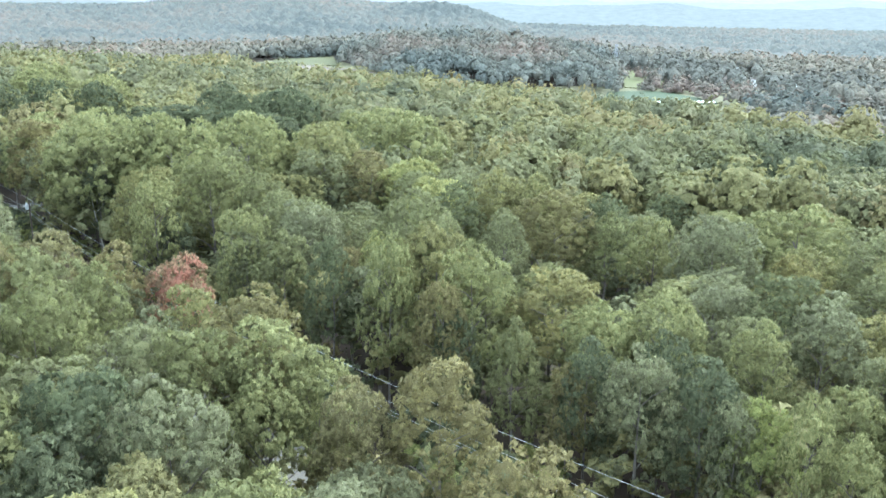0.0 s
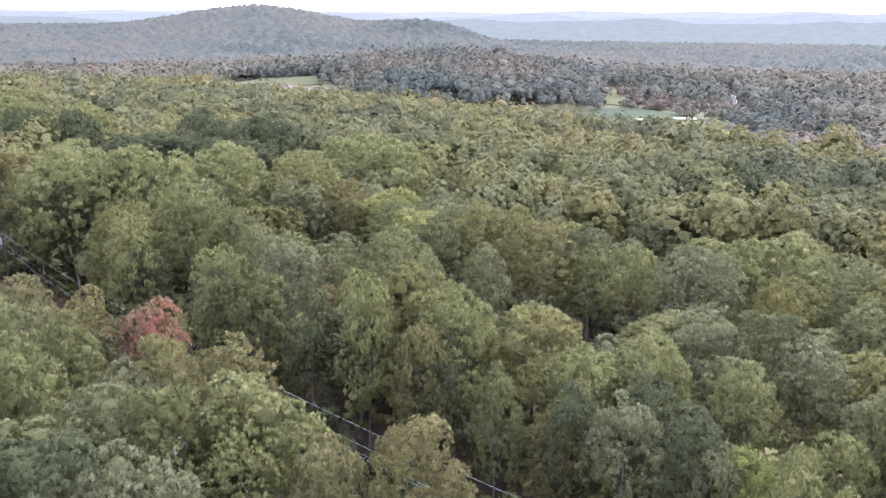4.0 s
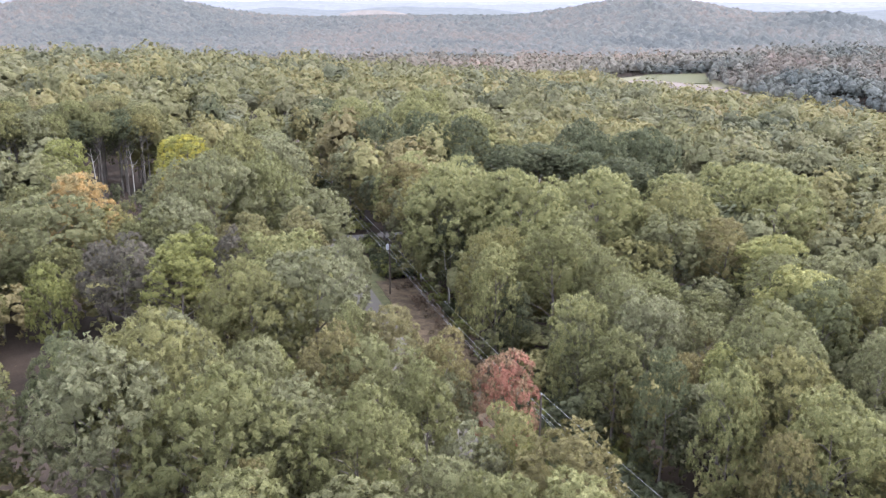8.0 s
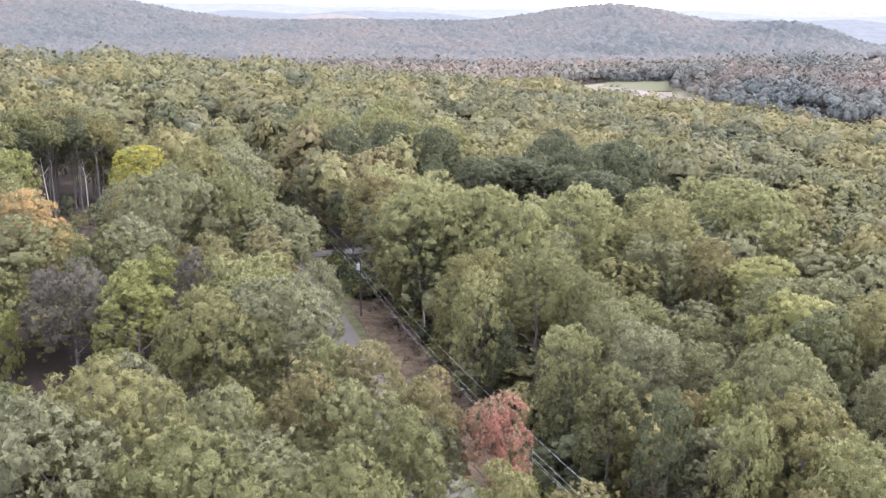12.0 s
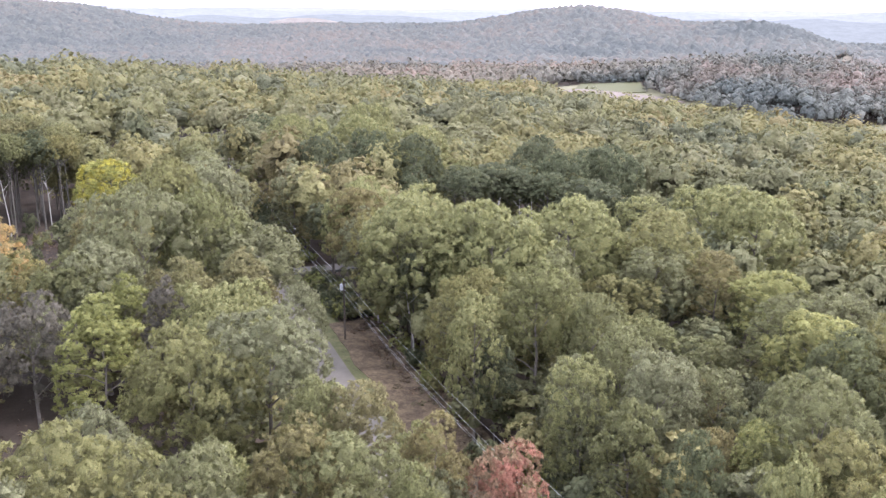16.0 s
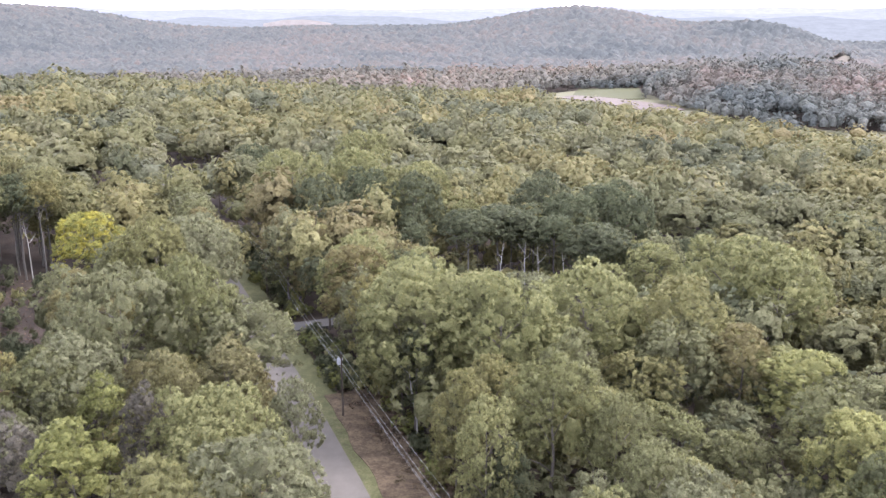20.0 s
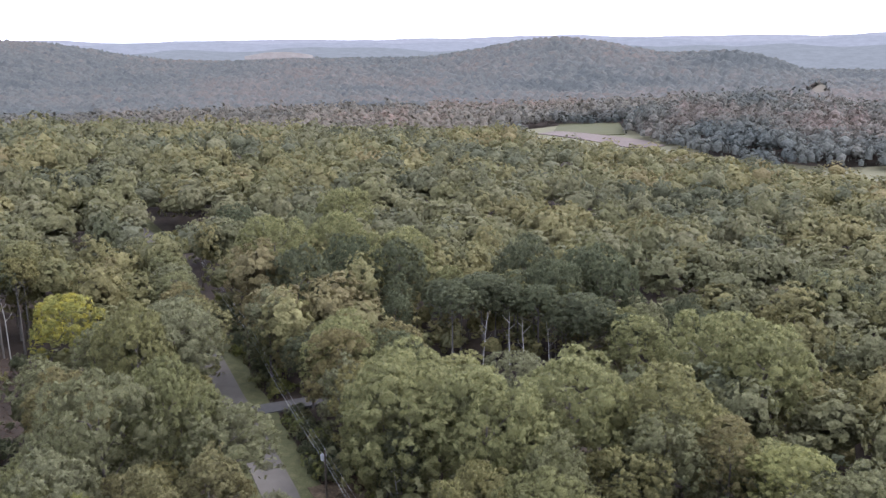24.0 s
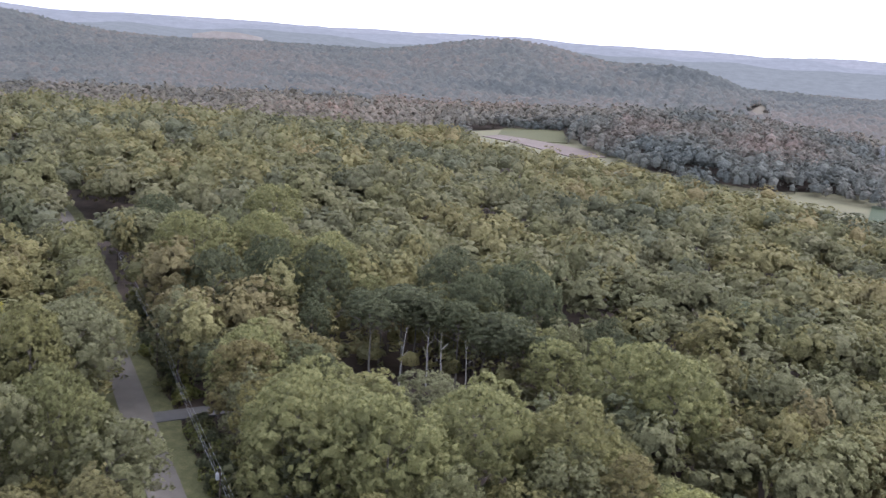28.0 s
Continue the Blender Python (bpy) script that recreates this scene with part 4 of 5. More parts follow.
def on_hill(x, y):
    s, n = sn(x, y)
    return (n > hill_foot(s) - 5) & (x > -150) & (x < 128) & (y < 1120) & ((x < 112) | (y > 790)) & (s < 640)


def far_keep(x, y, scattered=True):
    s, n = sn(x, y)
    ok = sector(x, y) & (np.hypot(x, y) < 2450) & (np.degrees(np.arctan2(-x, y)) > -34) & ((n > canopy_edge(s)) | (s >= 640))
    ok &= ~((n > canopy_edge(s)) & (n < hill_foot(s) - 4) & (s < 700) & (x < 115)) & ~((x > 100) & (x < 218) & (y > 540) & (y < 800)) & ~(((x - 286) / 36) ** 2 + ((y - 1030) / 85) ** 2 < 1) & ~(((x - 270) / 20) ** 2 + ((y - 850) / 40) ** 2 < 1) & ~((np.abs(x - 50) < 14) & (y > 1530) & (y < 1650))
    for f in FIELDS:
        ok &= ~inside(x, y, f[3])
    ok &= ~on_hill(x, y)
    near = np.hypot(x, y) < 1250
    return ok & near if scattered else ok


XS, YS = scatter(-1250, 900, 300, 1250, 12.6, far_keep)
distant = [crown_arrays(180 + k, 6.8 + 0.5 * (k % 3), 18.5 + k % 3, 1.5, 9, 56, 1.5, single=True, fill=0.68, rough=0.6, gather=1.5, upward=0.5) for k in range(8)]
HX, HY = scatter(-170, 130, 700, 1125, 9.6, lambda x, y: on_hill(x, y) & ~inside(x, y, FIELDS[1][3]) & ~inside(x, y, FIELDS[3][3]))
fringe = [crown_arrays(220 + k, 4.6 + 0.4 * (k % 3), 15.0 + 1.6 * (k % 4), 0.6, 12, 110, 1.05, single=True, fill=0.64, rough=0.65, gather=1.2, upward=0.3) for k in range(6)]
foot = sn(HX, HY)[1] < hill_foot(sn(HX, HY)[0]) + 24
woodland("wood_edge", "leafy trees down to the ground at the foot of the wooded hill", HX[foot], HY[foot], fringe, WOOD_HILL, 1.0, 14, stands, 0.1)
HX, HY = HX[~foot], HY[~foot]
woodland("hill_woodland", "dark green wood with some haze in its colour on the low hill beyond the meadow", HX, HY, slope_protos, WOOD_HILL, 1.0, 12, stands, 0.1)
hedge = random.Random(8)
HX, HY = [], []
for (x0, y0), (x1, y1), count in (((176, 806), (196, 930), 12), ((196, 930), (140, 960), 12), ((112, 796), (122, 780), 4), ((200, 778), (330, 800), 22), ((196, 790), (300, 840), 16), ((236, 760), (330, 720), 22), ((148, 862), (160, 888), 5), ((138, 764), (150, 800), 14), ((158, 762), (176, 800), 16), ((176, 722), (190, 744), 9), ((184, 770), (206, 800), 14), ((196, 604), (246, 592), 26), ((204, 640), (240, 606), 26), ((214, 680), (250, 640), 26), ((204, 600), (226, 680), 20), ((190, 700), (222, 716), 14), ((256, 572), (300, 640), 26), ((80, 1740), (70, 1822), 14), ((62, 1806), (44, 1720), 12), ((44, 1715), (30, 1650), 8), ((76, 1660), (82, 1740), 8), ((225, 1000), (330, 1010), 12), ((240, 1130), (390, 1180), 14), ((330, 850), (420, 800), 14), ((-240, 992), (-168, 959), 26), ((-246, 1004), (-160, 968), 22), ((-300, 930), (-245, 905), 9), ((-340, 1005), (-250, 985), 16), ((-55, 752), (0, 752), 7), ((196, 610), (214, 760), 30), ((150, 560), (210, 600), 14), ((215, 690), (330, 640), 34), ((235, 705), (320, 745), 22)):
    for k in range(count):
        f = hedge.random()
        HX.append(x0 + (x1 - x0) * f + hedge.uniform(-6, 6))
        HY.append(y0 + (y1 - y0) * f + hedge.uniform(-6, 6))
woodland("hedge_trees", "rounded trees in rows between the pastures and houses", np.array(HX), np.array(HY), fringe, WOOD_HILL, 0.8, 13, stands)

# lower storey of the far woods, closing the canopy between the crowns
ux, uy = np.arange(-2400, 1500, 26.0), np.arange(560, 2440, 26.0)
UX, UY = np.meshgrid(ux, uy)
aside = np.hypot(np.clip(np.abs(UX - 58) - 34, 0, None), np.clip(np.abs(UY - 1735) - 115, 0, None))
UZ = ground(UX, UY) + np.minimum(np.where(np.hypot(UX, UY) < 1245, 10.0, 2.5) + np.random.RandomState(3).uniform(-1.5, 1.0, UX.shape), -1.0 + 0.3 * aside)
ui = (np.arange(len(ux) - 1)[None] + np.arange(len(uy) - 1)[:, None] * len(ux)).ravel()
uq = np.stack((ui, ui + 1, ui + len(ux) + 1, ui + len(ux)), -1)
keep = sector(UX, UY) & ((sn(UX, UY)[1] > hill_foot(sn(UX, UY)[0]) + 34) | (sn(UX, UY)[0] > 820)) & ~((UX > 80) & (UX < 420) & (UY < 1250))
for f in FIELDS:
    for e in () if f[3][0][1] > 1500 else ((0, 0), (32, 0), (-32, 0), (0, 32), (0, -32), (0, -60)):
        keep &= ~inside(UX + e[0], UY + e[1], f[3])
keep = keep.ravel()
uq = uq[keep[uq].all(1)]
used = np.unique(uq)
remap = np.zeros(UX.size, int)
remap[used] = np.arange(len(used))
uv = np.stack((UX.ravel(), UY.ravel(), UZ.ravel()), -1)[used]
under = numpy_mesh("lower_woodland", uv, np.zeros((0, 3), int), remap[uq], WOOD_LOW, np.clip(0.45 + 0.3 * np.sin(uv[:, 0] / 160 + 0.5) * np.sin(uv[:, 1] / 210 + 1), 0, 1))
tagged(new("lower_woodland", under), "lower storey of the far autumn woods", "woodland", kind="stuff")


def hill_tint(x, y):
    """Hue of the far woods: broad drifts of green and russet, with a few dark stands."""
    drift = 0.4 + 0.22 * np.sin(x / 160 + 0.5) * np.sin(y / 210 + 1) + 0.16 * np.sin(x / 61 + 1.3 * np.sin(y / 83)) * np.sin(y / 57 + 0.4)
    drift = drift + bump_at(x, y, -250, 1330, 260, 130, 0.45) + bump_at(x, y, 40, 1060, 90, 90, 0.3)
    for cx, cy, sx, sy in ((-10, 900, 190, 150), (-563, 1172, 45, 30), (-345, 1507, 60, 45), (-95, 1860, 75, 60), (-200, 1640, 70, 30), (-700, 1420, 90, 30), (-480, 1330, 70, 24)):
        drift = drift - bump_at(x, y, cx, cy, sx, sy, 0.5)
    return drift


away = np.hypot(XS, YS)
woodland("valley_woodland", "autumn woods on the valley floor, green turning russet, with haze in their colour", XS[away < 1250], YS[away < 1250], distant, WOOD_VALLEY, 1.0, 10, hill_tint, 0.1)

# far canopy: the tops of crowns that grow into one another
cell = 11.5
cx, cy = np.arange(-2150, 1250, 6.2), np.arange(640, 2500, 6.2)
CX, CY = np.meshgrid(cx, cy)
g = np.random.RandomState(52)
ni, nj = int(3400 / cell) + 8, int(1860 / cell) + 8
jx, jy = g.uniform(0.1, 0.9, (nj, ni)), g.uniform(0.1, 0.9, (nj, ni))
jr, jt = g.uniform(4.4, 8.6, (nj, ni)), g.uniform(12.5, 20.5, (nj, ni))
hue = g.normal(0, 0.17, (nj, ni))
ci, cj = ((CX + 2150) / cell).astype(int) + 2, ((CY - 640) / cell).astype(int) + 2
CZ, CH = np.full(CX.shape, 6.5), np.zeros(CX.shape)
for a in (-1, 0, 1):
    for b in (-1, 0, 1):
        k, m = ci + a, cj + b
        dx, dy = (k - 2 + jx[m, k]) * cell - 2150 - CX, (m - 2 + jy[m, k]) * cell + 640 - CY
        top = jt[m, k] - 10.0 * (dx * dx + dy * dy) / jr[m, k] ** 2
        over = top > CZ
        CZ, CH = np.where(over, top, CZ), np.where(over, hue[m, k], CH)
keep = far_keep(CX, CY, False) & (np.hypot(CX, CY) >= 1235)
ci = (np.arange(len(cx) - 1)[None] + np.arange(len(cy) - 1)[:, None] * len(cx)).ravel()
cq = np.stack((ci, ci + 1, ci + len(cx) + 1, ci + len(cx)), -1)
cq = cq[keep.ravel()[cq].all(1)]
used = np.unique(cq)
remap = np.zeros(CX.size, int)
remap[used] = np.arange(len(used))
cv = np.stack((CX, CY, ground(CX, CY) + CZ), -1).reshape(-1, 3)[used]
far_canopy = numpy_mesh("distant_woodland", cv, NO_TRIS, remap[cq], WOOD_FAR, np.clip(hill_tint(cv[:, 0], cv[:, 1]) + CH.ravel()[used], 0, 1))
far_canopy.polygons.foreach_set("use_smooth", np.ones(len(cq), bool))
tagged(new("distant_woodland", far_canopy), "far woods on the hills in green and brown dulled by painted haze", "woodland", kind="stuff")


# ---- far ridges: glowing backdrops with the haze put into their colour ----
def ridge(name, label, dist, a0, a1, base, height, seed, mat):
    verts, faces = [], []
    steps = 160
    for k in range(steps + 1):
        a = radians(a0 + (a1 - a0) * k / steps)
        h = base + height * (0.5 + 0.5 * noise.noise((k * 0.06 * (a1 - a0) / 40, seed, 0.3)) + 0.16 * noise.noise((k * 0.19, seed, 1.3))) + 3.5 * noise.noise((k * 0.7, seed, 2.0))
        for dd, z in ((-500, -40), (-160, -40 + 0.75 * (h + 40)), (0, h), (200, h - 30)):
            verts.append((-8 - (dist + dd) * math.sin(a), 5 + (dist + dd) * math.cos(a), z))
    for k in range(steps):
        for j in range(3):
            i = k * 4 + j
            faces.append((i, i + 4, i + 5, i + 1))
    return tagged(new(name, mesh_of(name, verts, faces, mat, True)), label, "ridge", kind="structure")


# Emission in the colour of haze; the ridge takes no light of its own.
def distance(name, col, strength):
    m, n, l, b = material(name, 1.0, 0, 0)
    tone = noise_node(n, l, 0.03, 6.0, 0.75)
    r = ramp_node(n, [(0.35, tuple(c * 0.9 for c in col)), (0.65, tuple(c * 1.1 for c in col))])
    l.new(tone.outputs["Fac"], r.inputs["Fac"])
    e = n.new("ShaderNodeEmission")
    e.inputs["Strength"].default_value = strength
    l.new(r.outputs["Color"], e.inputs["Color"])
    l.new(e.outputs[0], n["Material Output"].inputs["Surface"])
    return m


ridge("backdrop_ridge_far", "glowing backdrop ridge on the horizon with pale blue haze in its colour", 4300, -40, 70, 62, 34, 3.1, distance("far_ridge_haze_glow", (0.64, 0.66, 0.72), 0.33))
ridge("backdrop_ridge_middle", "glowing backdrop of a wooded ridge with blue-grey haze in its colour", 3800, -40, 70, 38, 42, 7.7, distance("middle_ridge_haze_glow", (0.52, 0.55, 0.6), 0.36))
ridge("backdrop_ridge_near", "glowing backdrop of a low grey-green wooded ridge with thin haze in its colour", 3300, -40, 70, 18, 44, 5.3, distance("near_ridge_haze_glow", (0.40, 0.43, 0.445), 0.37))


# ---- power line ----
def pole(s, n, height, transformer):
    x, y = plan(s, n)
    ob = new("utility_pole")
    tagged(ob, "dark wooden utility pole beside the road" + (" carrying a grey transformer" if transformer else ""), "utility pole", "poles of the power line")
    bm = bmesh.new()
    tube(bm, [(0, 0, -0.6), (0, 0, 0.3), (0, 0, height * 0.5), (0, 0, height)], [0.19, 0.18, 0.155, 0.12], 12)
    part("post", bm, POLE_WOOD, ob)
    bm = bmesh.new()
    tube(bm, [(0, 0, height), (0, 0, height + 0.12), (0, 0, height + 0.34)], [0.03, 0.06, 0.035], 8)
    part("top_insulator", bm, STEEL, ob, "pale ceramic insulator")
    for k, (dx, z) in enumerate(((0.16, height - 1.9), (0.16, height - 2.7))):
        bm = bmesh.new()
        box_bm(bm, (dx, 0, z), (0.2, 0.08, 0.08), 0, 0.01)
        tube(bm, [(dx + 0.08, 0, z), (dx + 0.08, 0, z + 0.12)], [0.05, 0.04], 8)
        part("bracket", bm, STEEL, ob)
    if transformer:
        bm = bmesh.new()
        tube(bm, [(-0.42, 0, height - 1.75), (-0.42, 0, height - 1.68), (-0.42, 0, height - 0.78), (-0.42, 0, height - 0.7)], [0.26, 0.3, 0.3, 0.24], 14)
        tr = part("transformer", bm, STEEL, ob, "light grey transformer can")
        for dy in (-0.1, 0.1):
            bm = bmesh.new()
            tube(bm, [(-0.42, dy, height - 0.7), (-0.42, dy, height - 0.55), (-0.42, dy, height - 0.38)], [0.05, 0.07, 0.03], 8)
            part("bushing", bm, STEEL, tr)
        bm = bmesh.new()
        box_bm(bm, (0.24, 0, height - 0.9), (0.08, 0.1, 0.5), 0, 0.01)
        part("cutout", bm, STEEL, ob, "pale fuse cutout")
    ob.matrix_basis = Matrix.Translation((x, y, float(ground(x, y)))) @ Matrix.Rotation(math.atan2(ACROSS[1], ACROSS[0]), 4, "Z")
    return x, y, float(ground(x, y))


POLES = [(-225, bend(-225), 11.2, False), (-150, bend(-150), 11.2, False), (-73, bend(-73), 11.2, False), (0, 0, 11.5, True), (72.6, 0.4, 11.2, False), (146, -1.0, 11.0, False)]
feet = [pole(*p) for p in POLES]
for a, b, pa, pb in zip(feet, feet[1:], POLES, POLES[1:]):
    for side, drop, sag, name in ((0.0, -0.3, 1.0, "phase_wire"), (0.24, 1.8, 1.1, "neutral_wire"), (0.24, 2.6, 1.25, "telephone_cable"), (0.3, 3.0, 1.3, "telephone_cable")):
        pts = []
        for k in range(21):
            f = k / 20
            x, y = a[0] + (b[0] - a[0]) * f + ACROSS[0] * side, a[1] + (b[1] - a[1]) * f + ACROSS[1] * side
            pts.append((x, y, a[2] + pa[2] + (b[2] + pb[2] - a[2] - pa[2]) * f - drop - sag * 4 * f * (1 - f)))
        bm = bmesh.new()
        tube(bm, pts, [0.015] * 21, 5)
        me = bpy.data.meshes.new(name)
        bm.to_mesh(me)
        bm.free()
        me.materials.append(WIRE)
        tagged(new(name, me), "grey overhead wire strung between the utility poles", "wire", "wires of the power line")


# ---- drives ----
def drive(name, s0, s1, n1, label):
    st = [(s0 + (s1 - s0) * k / 4, road_right(s0) - 0.1, n1) for k in range(5)]
    ob = strip(name, DRIVE, st, 0.17, 14, 0.25, 9)
    return tagged(ob, label, "driveway", kind="structure")


drive("driveway", 42.6, 47.4, 17, "dark asphalt driveway leaving the road into the trees")
tagged(strip("driveway", EARTH, [(s, -12.0, 15.0) for s in (205, 206, 207.5, 209, 210)], 0.2, 12, 0.4, 4), "pale gravel driveway crossing a grassy clearing", "driveway", kind="structure")
tagged(strip("glade", VERGE, [(s, -18.0, 17.0) for s in range(196, 227, 3)], 0.12, 8, 1.2, 6), "olive grass of a small glade beside the road", "glade", kind="structure")
drive("driveway", 116.5, 120.5, 18, "dark asphalt driveway leaving the road into the trees")

# ---- shrubs, cut branches and dead snags beside the road ----
def leafy_mesh(name, arrays, mat):
    return numpy_mesh(name, arrays[0], arrays[1], NO_QUADS, mat, None, arrays[2])


shrub_meshes = [leafy_mesh("shrub", crown_arrays(300 + k, 1.5, 2.3 + 0.4 * k, 0.05, 8, 140, 0.36), LEAVES[("oak", "lime", "dark")[k]]) for k in range(3)]
bush = random.Random(5)
for k in range(330):
    if k < 22:
        s, n = bush.uniform(9, 38), bush.uniform(2.0, 7.5)
    elif k < 42:
        s, n = bush.uniform(-58, 8), bush.uniform(7.0, 9.5)
    elif k < 86:
        s, n = bush.uniform(50, 114), bush.uniform(0.2, 4.5)
    elif k < 130:
        s, n = bush.uniform(10, 42), bush.uniform(0.8, 7.0)
    elif k < 175:
        s, n = bush.uniform(52, 128), bush.uniform(-0.8, 6.0)
    elif k >= 290:
        s = bush.uniform(-80, -50)
        n = bend(s) + bush.uniform(5.0, 12.0)
    else:
        s = bush.uniform(-150, -66)
        n = bend(s) + bush.uniform(-0.5, 7.5)
    x, y = plan(s, n)
    ob = new("shrub", shrub_meshes[bush.choice((0, 2, 1, 2))])
    sc = bush.uniform(0.5, 1.25) * (1.4 if k >= 130 else 1.0) * (1.2 if k >= 175 else 1.0)
    ob.matrix_basis = Matrix.Translation((x, y, float(ground(x, y)))) @ Matrix.Rotation(bush.uniform(0, 6.28), 4, "Z") @ Matrix.Diagonal((sc, sc, sc, 1))
    tagged(ob, "leafy green shrub on the grassy roadside bank", "shrub", "roadside shrubs")

bm = bmesh.new()
tube(bm, [(-1.3, 0, 0.06), (-0.4, 0.07, 0.08), (0.5, 0.02, 0.07), (1.4, 0.12, 0.1)], [0.09, 0.08, 0.065, 0.03], 6)
tube(bm, [(0.2, 0.04, 0.08), (0.7, 0.45, 0.2)], [0.04, 0.015], 5)
branch_mesh = bpy.data.meshes.new("cut_branch")
bm.to_mesh(branch_mesh)
bm.free()
branch_mesh.materials.append(PALE_BARK)
for k in range(70):
    s, n = bush.uniform(-64, 8), bush.uniform(1.4, 8.6)
    x, y = plan(s, n)
    ob = new("cut_branch", branch_mesh)
    sc = bush.uniform(0.5, 1.5)
    ob.matrix_basis = Matrix.Translation((x, y, float(ground(x, y)) + 0.1)) @ Matrix.Rotation(bush.uniform(0, 6.28), 4, "Z") @ Matrix.Diagonal((sc, sc, sc, 1))
    tagged(ob, "pale cut branch lying on the cleared earth", "branch", "cut branches")
BRUSH = foliage("dry_brush", [(0, (0.11, 0.08, 0.055)), (0.6, (0.16, 0.115, 0.08)), (1, (0.09, 0.085, 0.045))], grain=5.0)
brush_meshes = [leafy_mesh("dry_bush", crown_arrays(330 + k, 1.1, 0.75, 0.0, 7, 240, 0.15), BRUSH) for k in range(3)]
for k in range(120):
    s, n = bush.uniform(-68, 9), bush.uniform(2.2, 9.2)
    x, y = plan(s, n + bend(s))
    ob = new("dry_bush", brush_meshes[k % 3])
    sc = bush.uniform(0.5, 1.5)
    ob.matrix_basis = Matrix.Translation((x, y, float(ground(x, y)) + 0.06)) @ Matrix.Rotation(bush.uniform(0, 6.28), 4, "Z") @ Matrix.Diagonal((sc, sc, sc * 0.8, 1))
    tagged(ob, "low dry brown bush on the cleared earth", "bush", "dry bushes")
bm = bmesh.new()
bmesh.ops.create_icosphere(bm, subdivisions=2, radius=0.5)
for v in bm.verts:
    v.co *= 1 + 0.35 * noise.noise(v.co * 2.3)
    v.co.z *= 0.6
rock_mesh = bpy.data.meshes.new("stone")
bm.to_mesh(rock_mesh)
bm.free()
rock_mesh.materials.append(surface("fieldstone", [(0.3, (0.2, 0.18, 0.165)), (0.7, (0.36, 0.34, 0.31))], 2.0, 0.9, 0.3, 9.0))
for k in range(24):
    s, n = bush.uniform(-50, 6), bush.uniform(1.8, 7.5)
    x, y = plan(s, n)
    ob = new("stone", rock_mesh)
    sc = bush.uniform(0.35, 0.95)
    ob.matrix_basis = Matrix.Translation((x, y, float(ground(x, y)) + 0.14)) @ Matrix.Rotation(bush.uniform(0, 6.28), 4, "Z") @ Matrix.Diagonal((sc, sc * 0.8, sc, 1))
    tagged(ob, "pale fieldstone on the cleared earth", "stone", "stones on the cleared ground")


def litter(name, label, category, count, s0, s1, n0, n1, size, mat, seed):
    """Blades or dead leaves and twigs scattered on the ground, too many to count."""
    g = np.random.RandomState(seed)
    ss, ff = g.uniform(s0, s1, count), g.uniform(0, 1, count)
    edge = np.array([bend(v) for v in ss])
    nn = n0 + (n1 - n0) * ff + edge
    x, y = P0[0] + ss * ALONG[0] + nn * ACROSS[0], P0[1] + ss * ALONG[1] + nn * ACROSS[1]
    p = np.stack((x, y, ground(x, y) + 0.1 + g.uniform(0.0, 0.12, count)), -1)
    q, t = spray_arrays(g, p, g.normal(0, 0.55, (count, 3)) + (0, 0, 0.7), size)
    me = numpy_mesh(name, q, t, np.zeros((0, 4), int), mat, np.repeat(g.random_sample(count), 4))
    tagged(new(name, me), label, category, kind="stuff")


GRASS = foliage("roadside_grass", [(0, (0.07, 0.07, 0.03)), (0.6, (0.1, 0.095, 0.042)), (1, (0.15, 0.13, 0.068))], True, grain=6.0)
TWIGS = foliage("dead_leaves_and_twigs", [(0, (0.05, 0.035, 0.025)), (0.6, (0.12, 0.085, 0.06)), (1, (0.21, 0.165, 0.125))], True, grain=6.0)
litter("grass", "tufts of dry olive grass on the roadside verge", "grass", 5200, -75, 115, -2.4, 1.4, 0.2, GRASS, 41)
litter("brush_litter", "dead leaves and twigs over the cleared earth", "litter", 4200, -70, 11, 0.8, 9.4, 0.17, TWIGS, 42)

for k in range(46):
    x, y = bush.choice(((-180, 170), (-176, 176), (-167, 160), (-155, 152), (-142, 140), (-128, 130), (-95, 90), (-67, 212)))
    x, y = x + bush.uniform(-9, 9), y + bush.uniform(-9, 9)
    ob = new("sapling", shrub_meshes[bush.choice((0, 2, 2))])
    sc = bush.uniform(0.5, 1.3)
    ob.matrix_basis = Matrix.Translation((x, y, float(ground(x, y)))) @ Matrix.Rotation(bush.uniform(0, 6.28), 4, "Z") @ Matrix.Diagonal((sc, sc, sc * bush.uniform(1.0, 1.6), 1))
    tagged(ob, "low leafy green sapling on the brown woodland floor", "sapling", "saplings in the clearings")
g = np.random.RandomState(44)
p = np.concatenate([g.normal(0, 6.5, (700, 2)) + c for c in ((-180, 170), (-176, 176), (-167, 160), (-155, 152), (-142, 140), (-128, 130), (-95, 90), (-90, 102), (-67, 212))])
p = np.column_stack((p, ground(p[:, 0], p[:, 1]) + g.uniform(0.02, 0.2, len(p))))
q, t = spray_arrays(g, p, g.normal(0, 0.5, p.shape) + (0, 0, 0.8), 0.22)
tagged(new("fallen_leaves", numpy_mesh("fallen_leaves", q, t, np.zeros((0, 4), int), TWIGS, np.repeat(0.75 * g.random_sample(len(p)), 4))), "fallen brown leaves and twigs on the woodland floor", "litter", kind="stuff")


BLEACHED = surface("bleached_wood", [(0.25, (0.16, 0.148, 0.13)), (0.6, (0.34, 0.325, 0.295))], 1.5, 0.9, 0.4, 9.0)


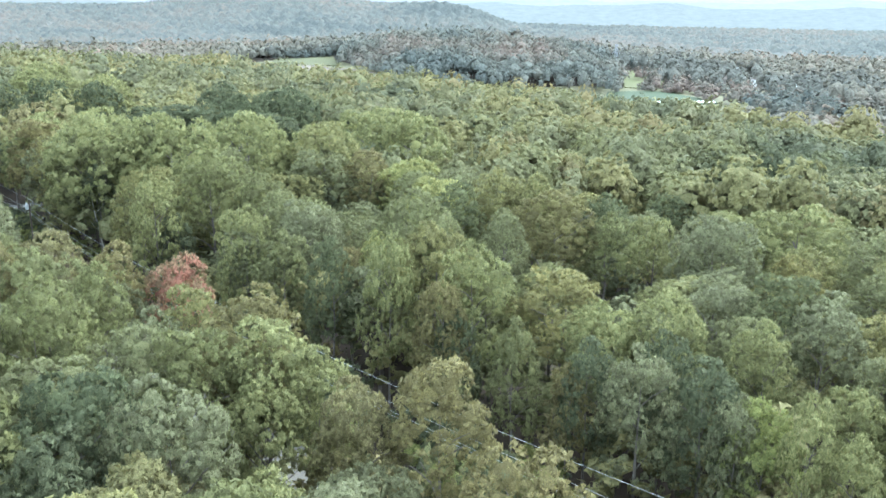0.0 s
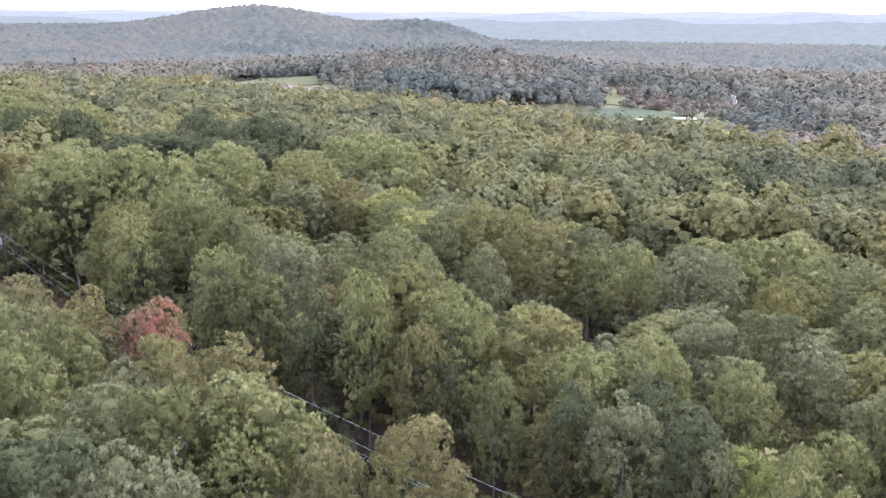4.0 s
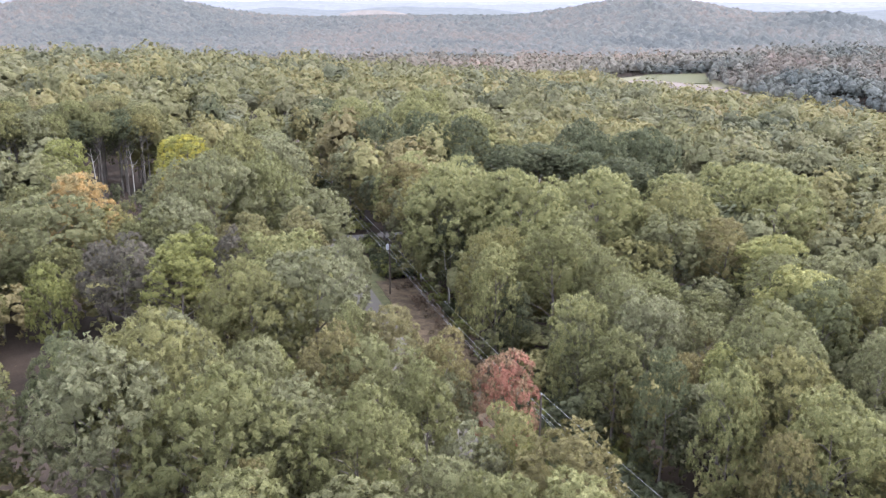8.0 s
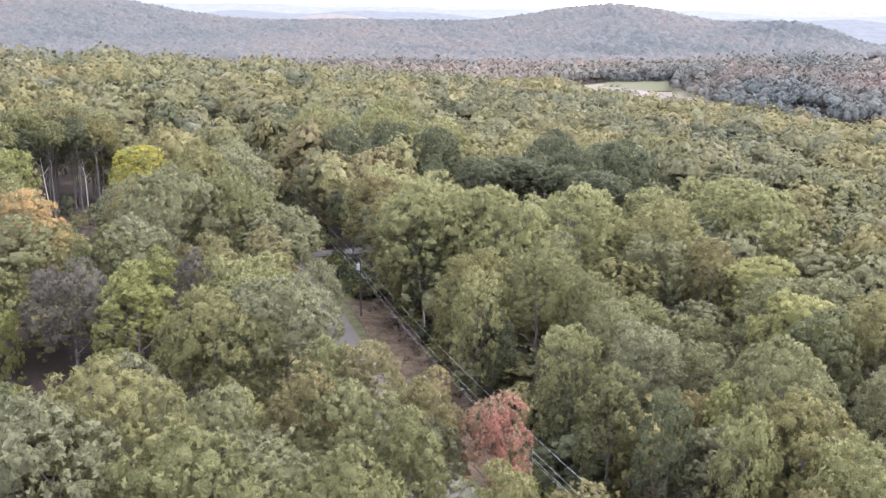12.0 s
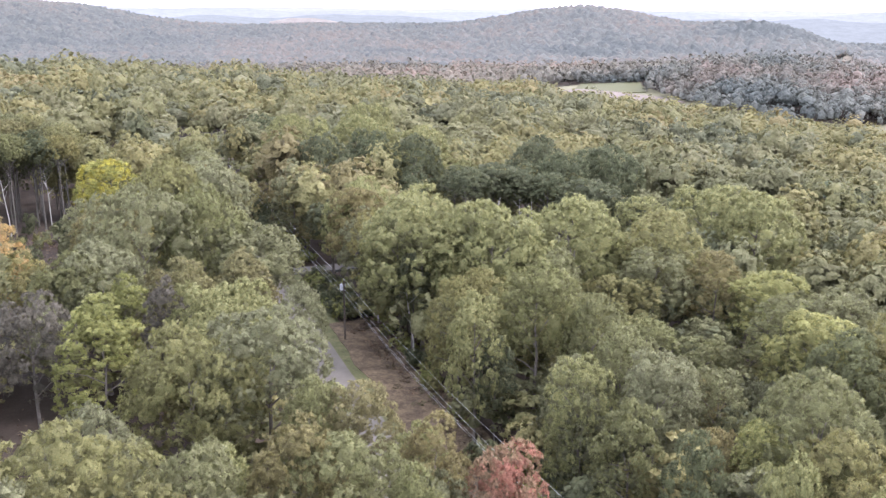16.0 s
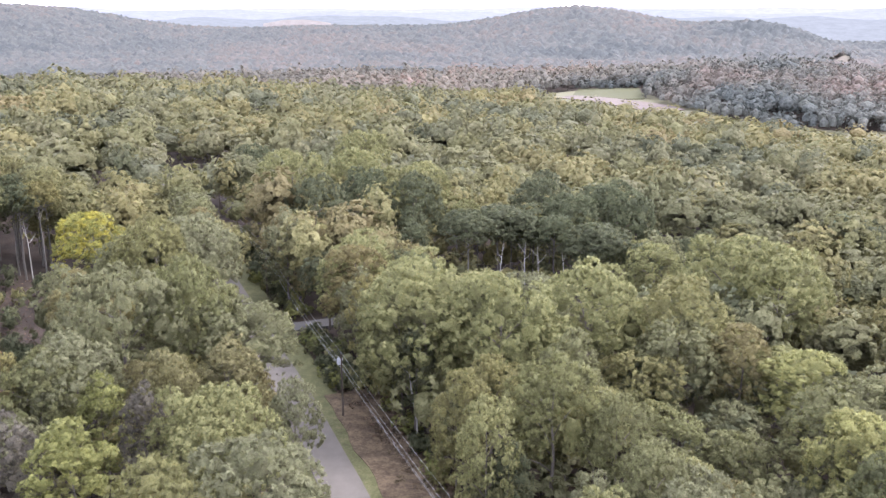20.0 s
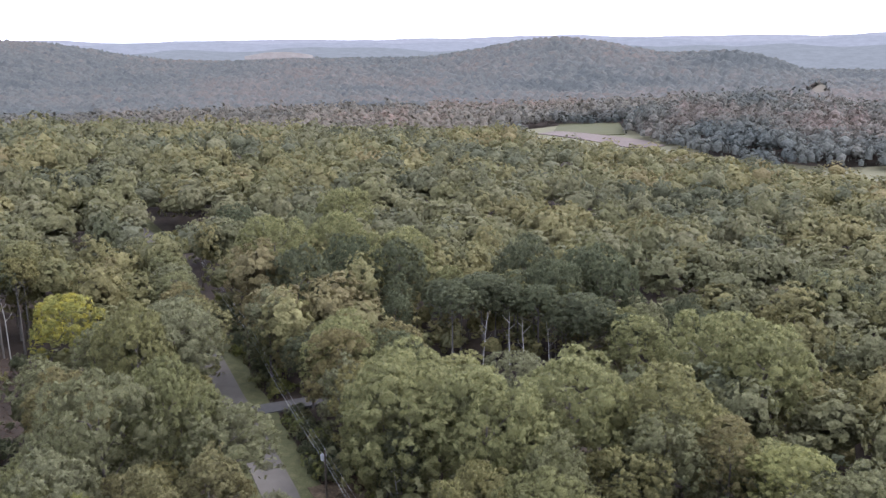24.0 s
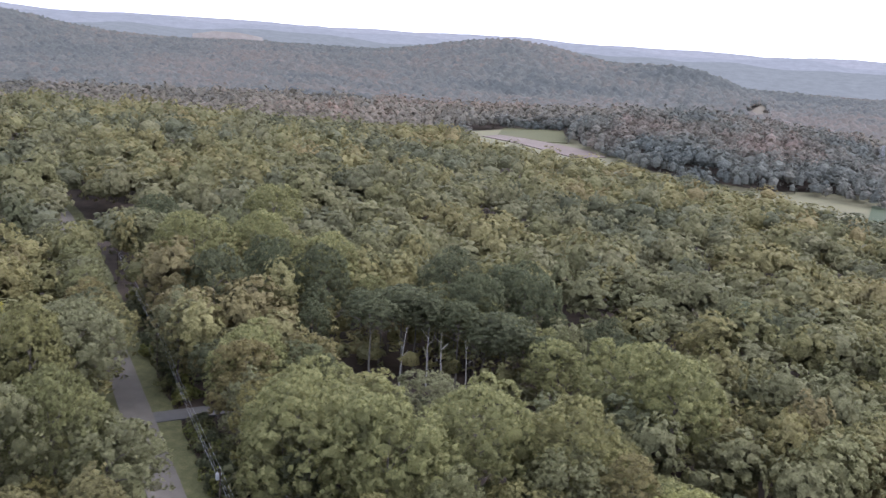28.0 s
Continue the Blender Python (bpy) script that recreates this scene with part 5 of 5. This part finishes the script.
def snag(x, y, height, lean, turn):
    bm = bmesh.new()
    tube(bm, [(0, 0, -0.3), (0.1, 0, height * 0.3), (lean * 0.5, 0.2, height * 0.65), (lean, 0, height)], [0.17, 0.14, 0.1, 0.03], 7)
    for f, a in ((0.5, 0.4), (0.62, 2.4), (0.74, 4.1), (0.84, 1.2)):
        b = Vector((lean * f * f, 0.1, height * f))
        tube(bm, [b, b + Vector((math.cos(a), math.sin(a), 0.9)) * 1.1, b + Vector((math.cos(a) * 1.9, math.sin(a) * 1.9, 2.1))], [0.07, 0.045, 0.012], 5)
    me = bpy.data.meshes.new("dead_tree")
    bm.to_mesh(me)
    bm.free()
    me.materials.append(BLEACHED)
    ob = new("dead_tree", me)
    ob.matrix_basis = Matrix.Translation((x, y, float(ground(x, y)))) @ Matrix.Rotation(turn, 4, "Z")
    tagged(ob, "bare pale dead tree with broken limbs at the wood's edge", "tree", "dead trees")


for s, n, h, lean, turn in ((-14, 8.2, 14, 2.4, 2.6), (6, 8.0, 15, 2.8, 2.3)):
    snag(*plan(s, n), h, lean, turn)
for x, y, turn in ((-80, 227, 0.3), (-74, 229, 1.9), (-70, 228, 2.6), (-64, 228, 4.0), (-194, 161, 0.9), (-190, 168, 2.2), (-187, 176, 3.5), (-183, 185, 5.0)):
    snag(x, y, 15.5, 1.1, turn)


# ---- farm and houses in the valley ----
def house(x, y, turn, w, d, h, rise, roof_mat, name, label, windows=3, chimney=True, category="house"):
    ob = new(name)
    tagged(ob, label, category, "buildings in the valley")
    bm = bmesh.new()
    box_bm(bm, (0, 0, h / 2 - 0.5), (w, d, h + 1))
    for sx in (-1, 1):
        v = [bm.verts.new((sx * w / 2, -d / 2, h)), bm.verts.new((sx * w / 2, d / 2, h)), bm.verts.new((sx * w / 2, 0, h + rise))]
        bm.faces.new(v)
    part("wall", bm, SIDING, ob)
    bm = bmesh.new()
    o, e, t = 0.5, 0.4, 0.25
    for sy in (-1, 1):
        a = [(-w / 2 - e, 0, h + rise + t), (w / 2 + e, 0, h + rise + t), (w / 2 + e, sy * (d / 2 + o), h - o * rise / (d / 2) + t), (-w / 2 - e, sy * (d / 2 + o), h - o * rise / (d / 2) + t)]
        top = [bm.verts.new(p) for p in a]
        low = [bm.verts.new((p[0], p[1], p[2] - t)) for p in a]
        bm.faces.new(top)
        bm.faces.new(low[::-1])
        for k in range(4):
            bm.faces.new((top[k], top[(k + 1) % 4], low[(k + 1) % 4], low[k]))
    roof = part("roof", bm, roof_mat, ob)
    if chimney:
        bm = bmesh.new()
        box_bm(bm, (w * 0.22, 0, h + rise + 0.4), (0.7, 0.7, 2.0), 0, 0.05)
        part("chimney", bm, SLASH, roof, "brick chimney")
    for k in range(windows):
        bm = bmesh.new()
        px = (k + 0.5) / windows * w - w / 2
        box_bm(bm, (px, -d / 2 - 0.03, h * 0.55), (1.1, 0.1, 1.4), 0, 0.02)
        part("window", bm, DARKGLASS, ob)
    ob.matrix_basis = Matrix.Translation((x, y, float(ground(x, y)))) @ Matrix.Rotation(turn, 4, "Z")


house(136, 694, 0.15, 14, 7, 2.2, 1.1, WHITE, "barn", "long low farm shed with a white metal roof beside the pasture", 0, False, "barn")
house(171, 706, 0.1, 21, 8, 2.3, 1.1, WHITE, "barn", "long low farm shed with a white metal roof beside the pasture", 0, False, "barn")
for k, (x, y) in enumerate(((264, 1072), (280, 1098), (298, 1064), (306, 1088), (272, 1040), (290, 1110), (256, 873), (285, 846), (314, 1060), (290, 674))):
    house(x, y, 0.4 * k, 12 + k % 3 * 2, 8, 5.0, 2.2, (ROOFING, WHITE)[k % 3 == 1], "house", "pale sided house with a gabled roof among the trees", 3)

# ---- steel pylon above the pastures ----
def pylon(x, y, height, turn):
    ob = new("pylon")
    tagged(ob, "grey steel lattice pylon at the edge of the wooded hill", "pylon", "pylons of the far line")
    wide = lambda z: 3.2 - 2.5 * min(z / height, 1) ** 0.8
    levels = [height * f for f in (0, 0.2, 0.38, 0.54, 0.68, 0.8, 0.9, 1.0)]
    ring = [[Vector((sx * wide(z), sy * wide(z), z)) for sx, sy in ((1, 1), (-1, 1), (-1, -1), (1, -1))] for z in levels]
    for j in range(4):
        bm = bmesh.new()
        tube(bm, [r[j] for r in ring], [0.14] * len(ring), 5)
        part("leg", bm, GALVANISED, ob)
    for k in range(len(ring) - 1):
        bm = bmesh.new()
        for j in range(4):
            tube(bm, [ring[k][j], ring[k + 1][(j + 1) % 4]], [0.09, 0.09], 4)
            tube(bm, [ring[k][(j + 1) % 4], ring[k + 1][j]], [0.09, 0.09], 4)
        part("brace", bm, GALVANISED, ob)
    for f, ln in ((0.72, 7.0), (0.84, 5.8), (0.96, 4.6)):
        bm = bmesh.new()
        tube(bm, [(-ln, 0, height * f), (0, 0, height * f + 0.6), (ln, 0, height * f)], [0.08, 0.18, 0.08], 5)
        part("crossarm", bm, GALVANISED, ob)
        for sx in (-1, 1):
            bm = bmesh.new()
            tube(bm, [(sx * ln, 0, height * f), (sx * ln, 0, height * f - 1.8)], [0.1, 0.1], 5)
            part("insulator", bm, STEEL, ob, "grey insulator string")
    ob.matrix_basis = Matrix.Translation((x, y, float(ground(x, y)) - 0.3)) @ Matrix.Rotation(turn, 4, "Z")


pylon(131, 910, 31.0, 0.9)

# ---- pale quarry on the far hill ----
verts, faces = [], []
for k in range(19):
    a = radians(28.6 + 4.2 * k / 18)
    for j in range(5):
        f = j / 4
        dist = 2800 + 120 * f
        edge = math.sin(math.pi * (k + 0.3) / 18.6) ** 0.7 * (0.85 + 0.25 * noise.noise((k * 0.21, 1.0, 2.0)))
        verts.append((-8 - dist * math.sin(a), 5 + dist * math.cos(a), -20 + (46 + 15 * max(edge, 0)) * f))
for k in range(18):
    for j in range(4):
        i = k * 5 + j
        faces.append((i, i + 5, i + 6, i + 1))
tagged(new("quarry", mesh_of("quarry", verts, faces, QUARRY, True)), "bare pale stone of a quarry on the far hillside", "quarry", kind="structure")
